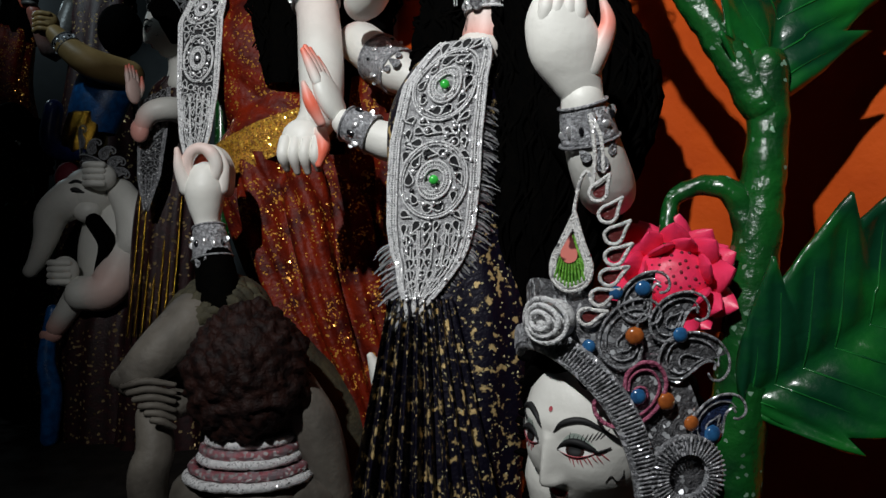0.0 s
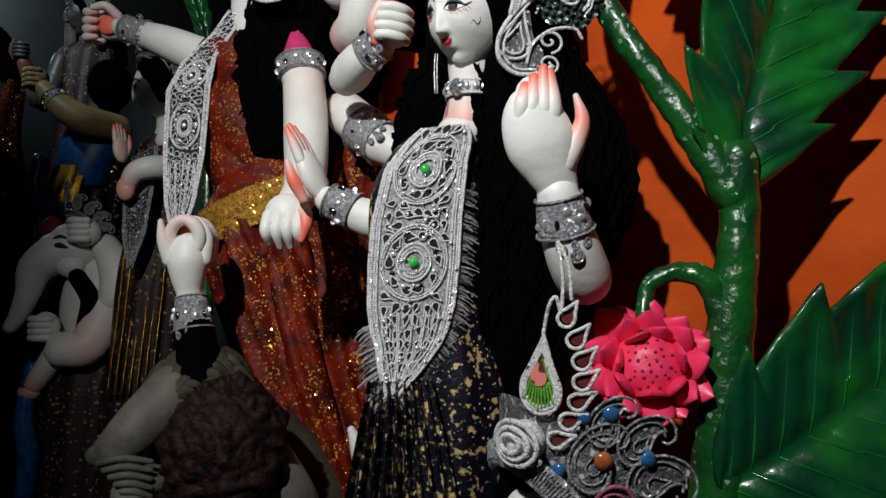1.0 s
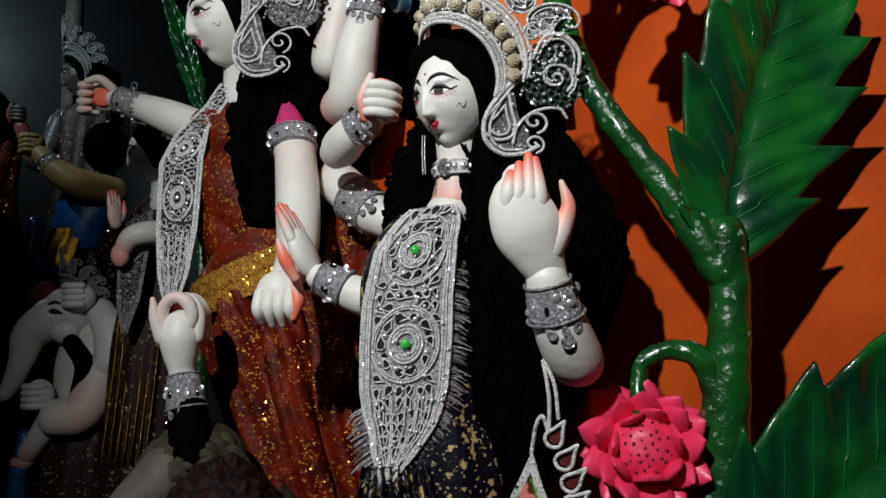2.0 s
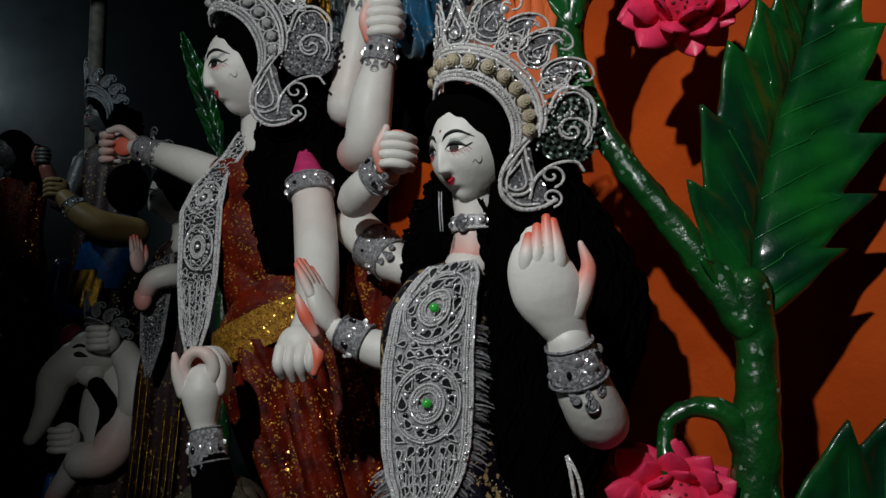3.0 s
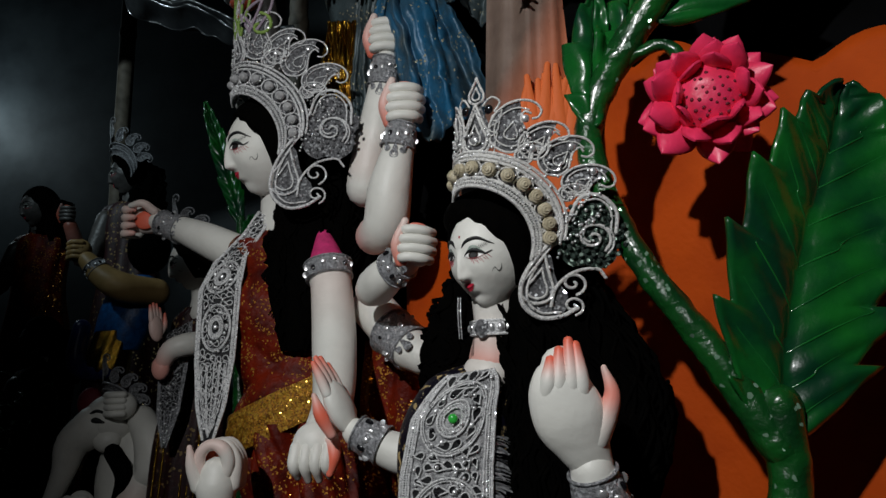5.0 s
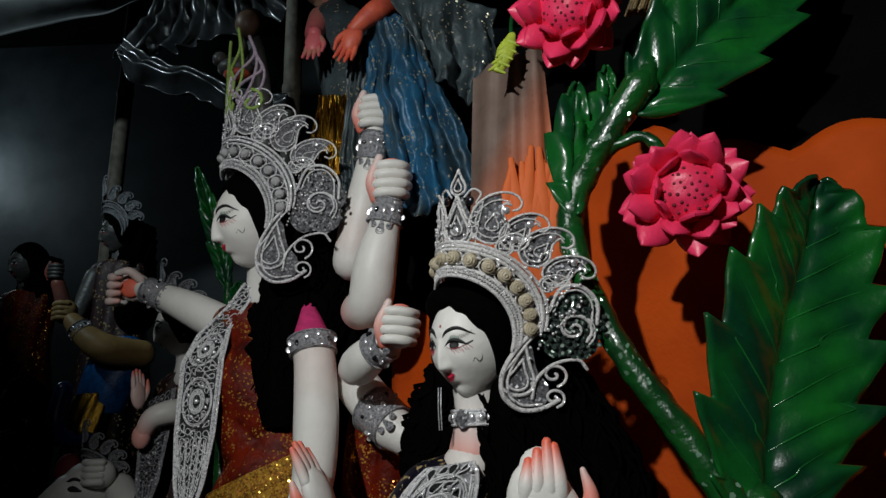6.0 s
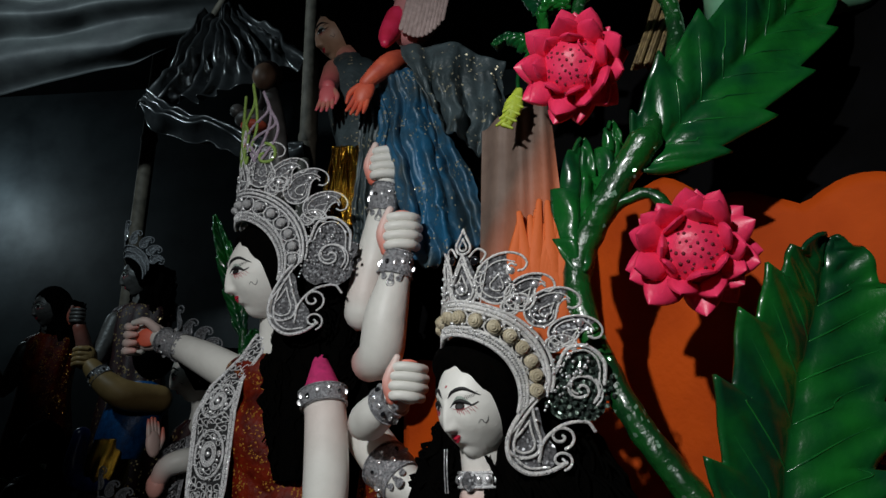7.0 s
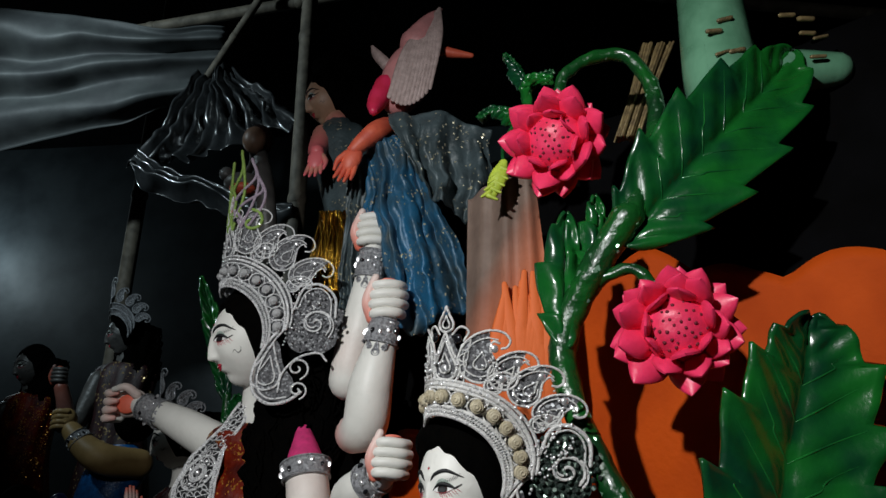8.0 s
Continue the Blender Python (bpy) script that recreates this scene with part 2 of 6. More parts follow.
def tube(bm, pts, radii, mat=0, seg=10, n=None, flat=1.0, blush=0.0, side=None, caps=True):
    """A rounded bar along pts; radii and blush run along it; flat squeezes it across side."""
    n = n or max(2, 5 * (len(pts) - 1) + 1)
    radii = [radii] * len(pts) if np.isscalar(radii) else radii
    blush = [blush] * len(pts) if np.isscalar(blush) else blush
    line = [Vector(p) for p in spline(pts, n)]
    rr = [float(r[0]) for r in spline([(r,) for r in radii], n)]
    bl = [min(max(float(b[0]), 0), 1) for b in spline([(b,) for b in blush], n)]
    lay = bm.verts.layers.float["blush"]
    tang = [(line[min(i + 1, n - 1)] - line[max(i - 1, 0)]).normalized() for i in range(n)]
    a = Vector(side) if side else (Vector((0, 0, 1)) if abs(tang[0].z) < 0.9 else Vector((1, 0, 0)))
    rings = []

    def ring(c, r, a, b, v):
        out = []
        for k in range(seg):
            w = 2 * math.pi * k / seg
            x = bm.verts.new(c + a * (math.cos(w) * r * flat) + b * (math.sin(w) * r))
            x[lay] = v
            out.append(x)
        return out

    for i in range(n):
        a = a - tang[i] * a.dot(tang[i])
        a = a.normalized() if a.length > 1e-6 else tang[i].orthogonal().normalized()
        b = tang[i].cross(a)
        if i == 0 and caps:
            for q in (75, 45, 20):
                rings.append(ring(line[0] - tang[0] * (rr[0] * math.sin(radians(q))), rr[0] * math.cos(radians(q)), a, b, bl[0]))
        rings.append(ring(line[i], rr[i], a, b, bl[i]))
        if i == n - 1 and caps:
            for q in (20, 45, 75):
                rings.append(ring(line[i] + tang[i] * (rr[i] * math.sin(radians(q))), rr[i] * math.cos(radians(q)), a, b, bl[i]))
    ring_skin(bm, rings, mat)
    for r in (rings[0][::-1], rings[-1]):
        f = bm.faces.new(r)
        f.material_index, f.smooth = mat, True


def ball(bm, c, r, mat=0, seg=16, turn=None, blush=0.0):
    """An ellipsoid; r is one radius or three."""
    r = (r, r, r) if np.isscalar(r) else r
    m = Matrix.Translation(c) @ (turn.to_4x4() if turn else Matrix()) @ Matrix.Diagonal((*r, 1))
    made = bmesh.ops.create_uvsphere(bm, u_segments=seg, v_segments=max(6, seg * 2 // 3), radius=1, matrix=m)["verts"]
    lay = bm.verts.layers.float["blush"]
    for v in made:
        v[lay] = blush
        for f in v.link_faces:
            f.material_index, f.smooth = mat, True


def loft(bm, rows, mat=0, seg=64, fold=None, start=0.0, end=2 * math.pi, n=40):
    """A draped form: rows of centre x, y, z and radii rx, ry; fold(angle, s) adds to the radius."""
    lay = bm.verts.layers.float["blush"]
    rings, whole = [], end - start > 6.28
    for i, row in enumerate(spline(rows, n)):
        x, y, z, rx, ry = row
        ring = []
        for k in range(seg):
            w = start + (end - start) * k / (seg if whole else seg - 1)
            d = 1 + (fold(w, i / (n - 1)) if fold else 0)
            v = bm.verts.new((x + rx * d * math.cos(w), y + ry * d * math.sin(w), z))
            v[lay] = 0
            ring.append(v)
        rings.append(ring)
    ring_skin(bm, rings, mat, whole)
    return rings


def crease(a):
    """A fold profile: round ridges with narrow valleys."""
    return 2 * abs(math.sin(a / 2)) ** 0.7 - 1


def thing(name, at, label, category, group="", kind=""):
    ob = new(name)
    ob.location = at
    ob.empty_display_size = 0.02
    return tagged(ob, label, category, group, kind)


def part(name, bm, mats, parent=None, label=""):
    """Links a bmesh as one mesh, under its thing where it has one. bm may be a mesh that is shared."""
    if isinstance(bm, bmesh.types.BMesh):
        me = bpy.data.meshes.new(name)
        bmesh.ops.recalc_face_normals(bm, faces=bm.faces)
        bm.to_mesh(me)
        bm.free()
        for m in mats if isinstance(mats, (list, tuple)) else [mats]:
            me.materials.append(m)
    else:
        me = bm
    ob = new(name, me)
    if parent:
        ob.parent = parent
        base = Vector(parent.location)
        if parent.parent:
            base = Vector()
        ob.matrix_parent_inverse = Matrix.Translation(-base)
    return tagged(ob, label)


def box(bm, lo, hi, mat=0, bevel=0.0):
    c, s = (Vector(lo) + Vector(hi)) / 2, Vector(hi) - Vector(lo)
    made = bmesh.ops.create_cube(bm, size=1, matrix=Matrix.Translation(c) @ Matrix.Diagonal((*s, 1)))["verts"]
    for v in made:
        for f in v.link_faces:
            f.material_index = mat
    if bevel:
        bmesh.ops.bevel(bm, geom=list({e for v in made for e in v.link_edges}), offset=bevel, segments=2, affect="EDGES")


# ---------- structure ----------


def slab(name, lo, hi, mat, label, category, bevel=0.0):
    bm = mesh()
    box(bm, lo, hi, 0, bevel)
    return tagged(part(name, bm, mat), label, category, kind="structure")


slab("floor", (-6, -3, -0.1), (4, 7, 0), STAGE, "dark dusty ground under the festival tent", "floor")
slab("stage", (-4.2, 0.42, 0), (1.8, 4.6, 0.5), STAGE, "low dark wooden stage carrying the statues", "stage", 0.01)
slab("wall_far", (-6, 5.6, 0), (4, 5.7, 5.2), FARWALL, "dim blue-grey sheet wall behind the stage", "wall")
slab("wall_left", (-6.1, -3, 0), (-6, 5.7, 5.2), FARWALL, "dim blue-grey side wall", "wall")
slab("wall_right", (4, -3, 0), (4.1, 5.7, 5.2), BACK, "dark side wall of the tent", "wall")
slab("wall_behind", (-6, -3.1, 0), (4, -3, 5.2), BACK, "dark cloth wall of the tent", "wall")
slab("ceiling", (-6.1, -3.1, 5.2), (4.1, 5.7, 5.3), BACK, "dark tent roof", "ceiling")

# black backdrop that slants towards the viewer on its right
BX0, BY0, BX1, BY1 = -0.42, 2.0, 1.5, 0.62


def back_y(x):
    return BY0 + (BY1 - BY0) * (x - BX0) / (BX1 - BX0)


bm = mesh()
rows = []
for i in range(40):
    x = BX0 + (BX1 - BX0) * i / 39
    rows.append([bm.verts.new((x + 0.02, back_y(x) + 0.06 + 0.012 * math.sin(i * 1.3 + j * 0.4), 0.5 + 2.1 * j / 20)) for j in range(21)])
ring_skin(bm, rows, 0, False)
ob = tagged(part("backdrop", bm, BACK), "black cloth backdrop behind the painted petals", "backdrop", kind="structure")
ob.modifiers.new("thick", "SOLIDIFY").thickness = 0.01

# orange painted wall in front of it, its uneven top edge cut away where cast shadows darken it
bm = mesh()
rows = []
for i in range(90):
    x = -0.12 + 1.57 * i / 89
    # scallops mimic the leaf's shadow, the drop at left the statues' shadow
    top = 2.17 - 0.09 * min(1, max(0, (x - 0.5) * 6)) + 0.035 * abs(math.sin(x * 22)) - 0.31 * min(1, max(0, (0.26 - x) * 8))
    rows.append([bm.verts.new((x, back_y(x) + 0.012 * math.sin(x * 14 + z * 5) + 0.008 * noise.noise((x * 5, 0, z * 5)), z)) for z in np.linspace(0.5, top, 60)])
ring_skin(bm, rows, 0, False)
ob = tagged(part("painted_wall", bm, ORANGE), "bright orange painted wall panel behind the lotus plant", "wall panel", kind="structure")
ob.modifiers.new("thick", "SOLIDIFY").thickness = 0.02

# ---------- the lotus plant ----------
PLANT = thing("lotus_plant", (0.45, 1.0, 0.5), "tall glossy green painted lotus plant with pink flowers beside the statues", "plant")


def stem(name, pts, radii):
    bm = mesh()
    tube(bm, pts, radii, 0, 20, n=12 * len(pts))
    for v in bm.verts:
        v.co += noise.noise_vector(v.co * 45) * 0.0035
    return part(name, bm, STEM, PLANT)


stem("stem", [(0.40, 1.02, 0.5), (0.44, 1.0, 0.98), (0.462, 1.0, 1.2), (0.48, 1.0, 1.36), (0.478, 1.0, 1.47)], [0.045, 0.04, 0.035, 0.03, 0.03])
stem("branch", [(0.474, 1.0, 1.41), (0.388, 1.03, 1.57), (0.313, 1.06, 1.70), (0.262, 1.1, 1.86), (0.265, 1.12, 1.97), (0.325, 1.08, 2.08), (0.385, 1.05, 2.16)],
     [0.03, 0.024, 0.021, 0.023, 0.026, 0.026, 0.03])
stem("branch", [(0.39, 1.05, 2.16), (0.45, 1.06, 2.30), (0.475, 1.07, 2.42), (0.445, 1.08, 2.52), (0.38, 1.09, 2.54), (0.31, 1.1, 2.5), (0.285, 1.11, 2.40)],
     [0.022, 0.017, 0.016, 0.014, 0.013, 0.012, 0.012])
stem("branch", [(0.27, 1.12, 2.0), (0.33, 1.08, 2.055), (0.39, 1.05, 2.06), (0.43, 1.05, 1.98)], [0.012, 0.011, 0.01, 0.012])
stem("branch", [(0.46, 1.0, 1.20), (0.435, 1.0, 1.275), (0.39, 1.01, 1.295), (0.345, 1.02, 1.27), (0.335, 1.0, 1.19)], [0.024, 0.02, 0.015, 0.013, 0.015])


def leaf(pts, width, side, teeth, depth, cup=0.25, skew=0.0, ribs=5, slim=0.75, plant=None):
    """A thick painted leaf along pts, toothed, with raised ribs."""
    ns, nq, bm = 110, 21, mesh()
    line = [Vector(p) for p in spline(pts, ns)]
    side = Vector(side).normalized()
    rows = []
    for i, c in enumerate(line):
        s = i / (ns - 1)
        t = (line[min(i + 1, ns - 1)] - line[max(i - 1, 0)]).normalized()
        across = (side - t * side.dot(t)).normalized()
        up = t.cross(across)
        if up.y > 0:
            up = -up
        row = []
        for k in range(nq):
            q = 2 * k / (nq - 1) - 1
            ph = s * teeth + (0.0 if q > 0 else 0.4)
            saw = (ph % 1) ** 1.4
            w = width * (math.sin(math.pi * min(1, s**slim * 0.985 + 0.012)) ** 0.62) * (1 - depth + depth * saw) * (1 + skew * (1 if q > 0 else -1))
            back = abs(q) * w
            rib = math.sin((s - abs(q) * 0.13) * ribs * 2 * math.pi)
            h = 0.0055 * rib * rib * min(1, abs(q) * 4) * (1 - 0.3 * abs(q)) - cup * back * back / max(width, 0.01) - 0.008 * math.exp(-(q * 9) ** 2)
            h += 0.012 * math.sin(s * 5 + q * 3) * abs(q)
            row.append(bm.verts.new(c + across * (q * w) + t * (abs(q) * w * 0.3) + up * h))
        rows.append(row)
    ring_skin(bm, rows, 0, False)
    grid = [[(v.co.copy(),) for v in r] for r in rows]
    ob = part("leaf", bm, LEAF, plant or PLANT)
    sol = ob.modifiers.new("thick", "SOLIDIFY")
    sol.thickness, sol.offset = 0.007, 0
    for r in (range(2, int(ns * 0.8), ns // (ribs * 2)) if width > 0.06 else ()):
        for sg in (-1, 1):
            vb, run = mesh(), []
            for k in range(9):
                f = min(ns - 2, r + k * 1.43)
                i = int(f)
                run.append(grid[i][10 + sg * k][0].lerp(grid[i + 1][10 + sg * k][0], f - i) - Vector((0, 0.003, 0)))
            tube(vb, run, [0.001, 0.0018, 0.0018, 0.0017, 0.0016, 0.0014, 0.0012, 0.001, 0.0006], 0, 6)
            part("vein", vb, VEIN, ob)
    return ob


leaf([(0.478, 1.0, 1.42), (0.505, 1.005, 1.56), (0.555, 1.01, 1.72), (0.612, 1.01, 1.86), (0.635, 1.0, 1.955)], 0.15, (1, 0.12, -0.2), 6.4, 0.27, -0.3, 0.05)
leaf([(0.375, 1.06, 2.11), (0.46, 1.04, 2.20), (0.57, 1.04, 2.31), (0.69, 1.07, 2.43), (0.77, 1.1, 2.53)], 0.118, (0.75, 0.05, -0.65), 5.6, 0.23, -0.3)
leaf([(0.43, 0.97, 0.98), (0.52, 0.95, 1.04), (0.64, 0.95, 1.12), (0.76, 0.96, 1.2), (0.88, 0.98, 1.25)], 0.175, (-0.35, 0.1, 0.9), 4.4, 0.24, -0.3)
leaf([(0.262, 1.1, 1.94), (0.268, 1.1, 2.03), (0.278, 1.11, 2.12), (0.285, 1.12, 2.2)], 0.052, (1, 0.2, 0), 3, 0.3, 0.4, ribs=2, slim=0.8)
leaf([(0.31, 1.09, 2.07), (0.335, 1.1, 2.13), (0.345, 1.11, 2.19), (0.342, 1.12, 2.23)], 0.034, (1, 0.2, 0), 3, 0.4, 0.4, ribs=2, slim=0.75)
leaf([(0.24, 1.17, 2.44), (0.21, 1.18, 2.47), (0.17, 1.19, 2.49), (0.14, 1.2, 2.47)], 0.025, (0.1, 0.2, 1), 4, 0.3, 0.4)
leaf([(0.25, 1.17, 2.52), (0.235, 1.18, 2.56), (0.22, 1.19, 2.6), (0.2, 1.2, 2.63)], 0.022, (1, 0.2, 0.3), 3, 0.3, 0.4)
leaf([(0.25, 1.17, 2.52), (0.26, 1.18, 2.55), (0.28, 1.19, 2.57), (0.3, 1.2, 2.58)], 0.016, (0.2, 0.2, 1), 3, 0.3, 0.4)
leaf([(0.29, 1.11, 2.5), (0.24, 1.13, 2.52), (0.24, 1.17, 2.46), (0.24, 1.18, 2.44)], 0.008, (0.1, 0.2, 1), 2, 0.1, 0.2)


BACK_PLANT = thing("leaf_plant", (-0.72, 2.12, 0.5), "dark green painted leaves behind the tall statue", "plant")
bm = mesh()
tube(bm, [(-0.72, 2.12, 0.5), (-0.7, 2.14, 1.3), (-0.73, 2.2, 2.08)], [0.03, 0.025, 0.015], 0, 12)
part("stem", bm, STEM, BACK_PLANT)
leaf([(-0.73, 2.2, 2.06), (-0.77, 2.21, 2.2), (-0.82, 2.22, 2.36), (-0.88, 2.24, 2.52)], 0.04, (1, 0.1, 0.2), 4, 0.2, -0.3, plant=BACK_PLANT)
leaf([(-0.72, 2.12, 1.8), (-0.68, 2.11, 1.88), (-0.65, 2.1, 1.98), (-0.66, 2.1, 2.06)], 0.06, (1, 0.1, -0.2), 4, 0.2, -0.3, plant=BACK_PLANT)


def petal_mesh():
    bm, rows = mesh(), []
    for i in range(9):
        s = i / 8
        w = 0.026 * math.sin(math.pi * min(0.999, s**0.8 * 0.96 + 0.04)) ** 0.8
        rows.append([bm.verts.new((w * q, -0.35 * w * (1 - q * q) - 0.012 * s * s, 0.062 * s)) for q in (-1, -0.6, -0.2, 0.2, 0.6, 1)])
    ring_skin(bm, rows, 0, False)
    top = [[bm.verts.new(v.co + Vector((0, 0.004, 0))) for v in r] for r in rows]
    ring_skin(bm, top, 0, False)
    me = bpy.data.meshes.new("petal")
    for a, b in zip(rows, rows[1:]):
        for e in (0, -1):
            bm.faces.new((a[e], b[e], top[rows.index(b)][e], top[rows.index(a)][e]))
    bmesh.ops.recalc_face_normals(bm, faces=bm.faces)
    bm.to_mesh(me)
    bm.free()
    me.materials.append(LOTUS)
    return me


PETAL = petal_mesh()


def lotus(at, facing, size=1.0, seed=0):
    """A flower: a pitted dome inside three rings of pointed petals."""
    rnd = random.Random(seed)
    m = look(at, facing) @ Matrix.Diagonal((size, size, size, 1))
    bm = mesh()
    ball(bm, (0, 0, 0), (0.053, 0.053, 0.042), 0, 40)
    pits = []
    for i in range(46):
        r, w = 0.05 * math.sqrt((i + 0.4) / 52), i * 2.4 + rnd.uniform(-0.2, 0.2)
        z = -0.042 * math.sqrt(max(0, 1 - (r / 0.053) ** 2))
        pits.append(Vector((r * math.cos(w), r * math.sin(w), z)))
    for p in pits:
        ball(bm, p * 0.985, rnd.choice((0.0019, 0.0026, 0.003)), 1, 8)
    for v in bm.verts:
        v.co += noise.noise_vector(v.co * 40) * 0.003
    bmesh.ops.transform(bm, matrix=m, verts=bm.verts)
    flower = part("flower", bm, [LOTUS, LOTUS_DARK], PLANT)
    for count, r, lean, k, z in ((7, 0.038, 22, 0.8, -0.006), (9, 0.042, 48, 1.0, 0.008), (10, 0.04, 72, 1.12, 0.02), (9, 0.03, 100, 1.1, 0.026)):
        for i in range(count):
            w = 360 * i / count + rnd.uniform(-9, 9) + lean
            ob = part("petal", PETAL, None, flower)
            s = k * rnd.uniform(0.85, 1.12)
            ob.matrix_parent_inverse = Matrix.Translation(-Vector(PLANT.location))
            ob.matrix_parent_inverse = Matrix()
            ob.matrix_basis = m @ pose(0, 0, 0, 0, 0, w) @ pose(0, r, z, 180 + lean + rnd.uniform(-8, 8), rnd.uniform(-12, 12), 0) @ pose(0, 0, 0, 0, 0, 180) @ Matrix.Diagonal((s, s, s, 1))
    return flower


lotus((0.335, 0.99, 1.155), (0.15, 0.0, 1.35), 0.98, 1)
lotus((0.425, 1.0, 1.945), (0.12, 0.0, 1.75), 1.04, 2)
lotus((0.278, 1.09, 2.345), (-0.25, 0.2, 1.95), 1.08, 3)

# ---------- statue tools ----------


def head_radius(d):
    """Distance from the head's middle to its skin along d; the face looks along -y."""
    x, y, z = d
    low = max(0.0, -z)
    a = 0.07 * (1 - 0.17 * low**1.5)
    b = 0.088 * (1 - 0.10 * low)
    r = 1 / math.sqrt((x / a) ** 2 + (y / b) ** 2 + (z / 0.1) ** 2)
    px, py, pz = r * x, r * y, r * z
    if py < 0:
        g = lambda v, w: math.exp(-(v / w) ** 2)
        t = (0.006 - pz) / 0.045
        if t > 0:
            up = 0.002 + 0.0145 * min(t, 1) ** 1.25
            fall = 1 if t < 1 else g(t - 1, 0.2)
            r += up * g(px, 0.005 + 0.0035 * min(t, 1)) * fall
            r += 0.0042 * (g(px - 0.0085, 0.0042) + g(px + 0.0085, 0.0042)) * g(pz + 0.041, 0.006)
        r += 0.0042 * g(px, 0.01) * (g(pz + 0.0595, 0.0035) + g(pz + 0.066, 0.004))
        r += 0.007 * g(px, 0.017) * g(pz + 0.09, 0.011)
        r -= 0.003 * g(px, 0.014) * g(pz + 0.077, 0.004)
        r -= 0.004 * (g(px - 0.026, 0.013) + g(px + 0.026, 0.013)) * g(pz + 0.004, 0.01)
        r += 0.0025 * (g(px - 0.026, 0.013) + g(px + 0.026, 0.013)) * g(pz + 0.008, 0.005)
        r += 0.0015 * g(pz - 0.016, 0.008) * g(px, 0.05)
        r += 0.003 * (g(px - 0.036, 0.018) + g(px + 0.036, 0.018)) * g(pz + 0.035, 0.02)
    return r


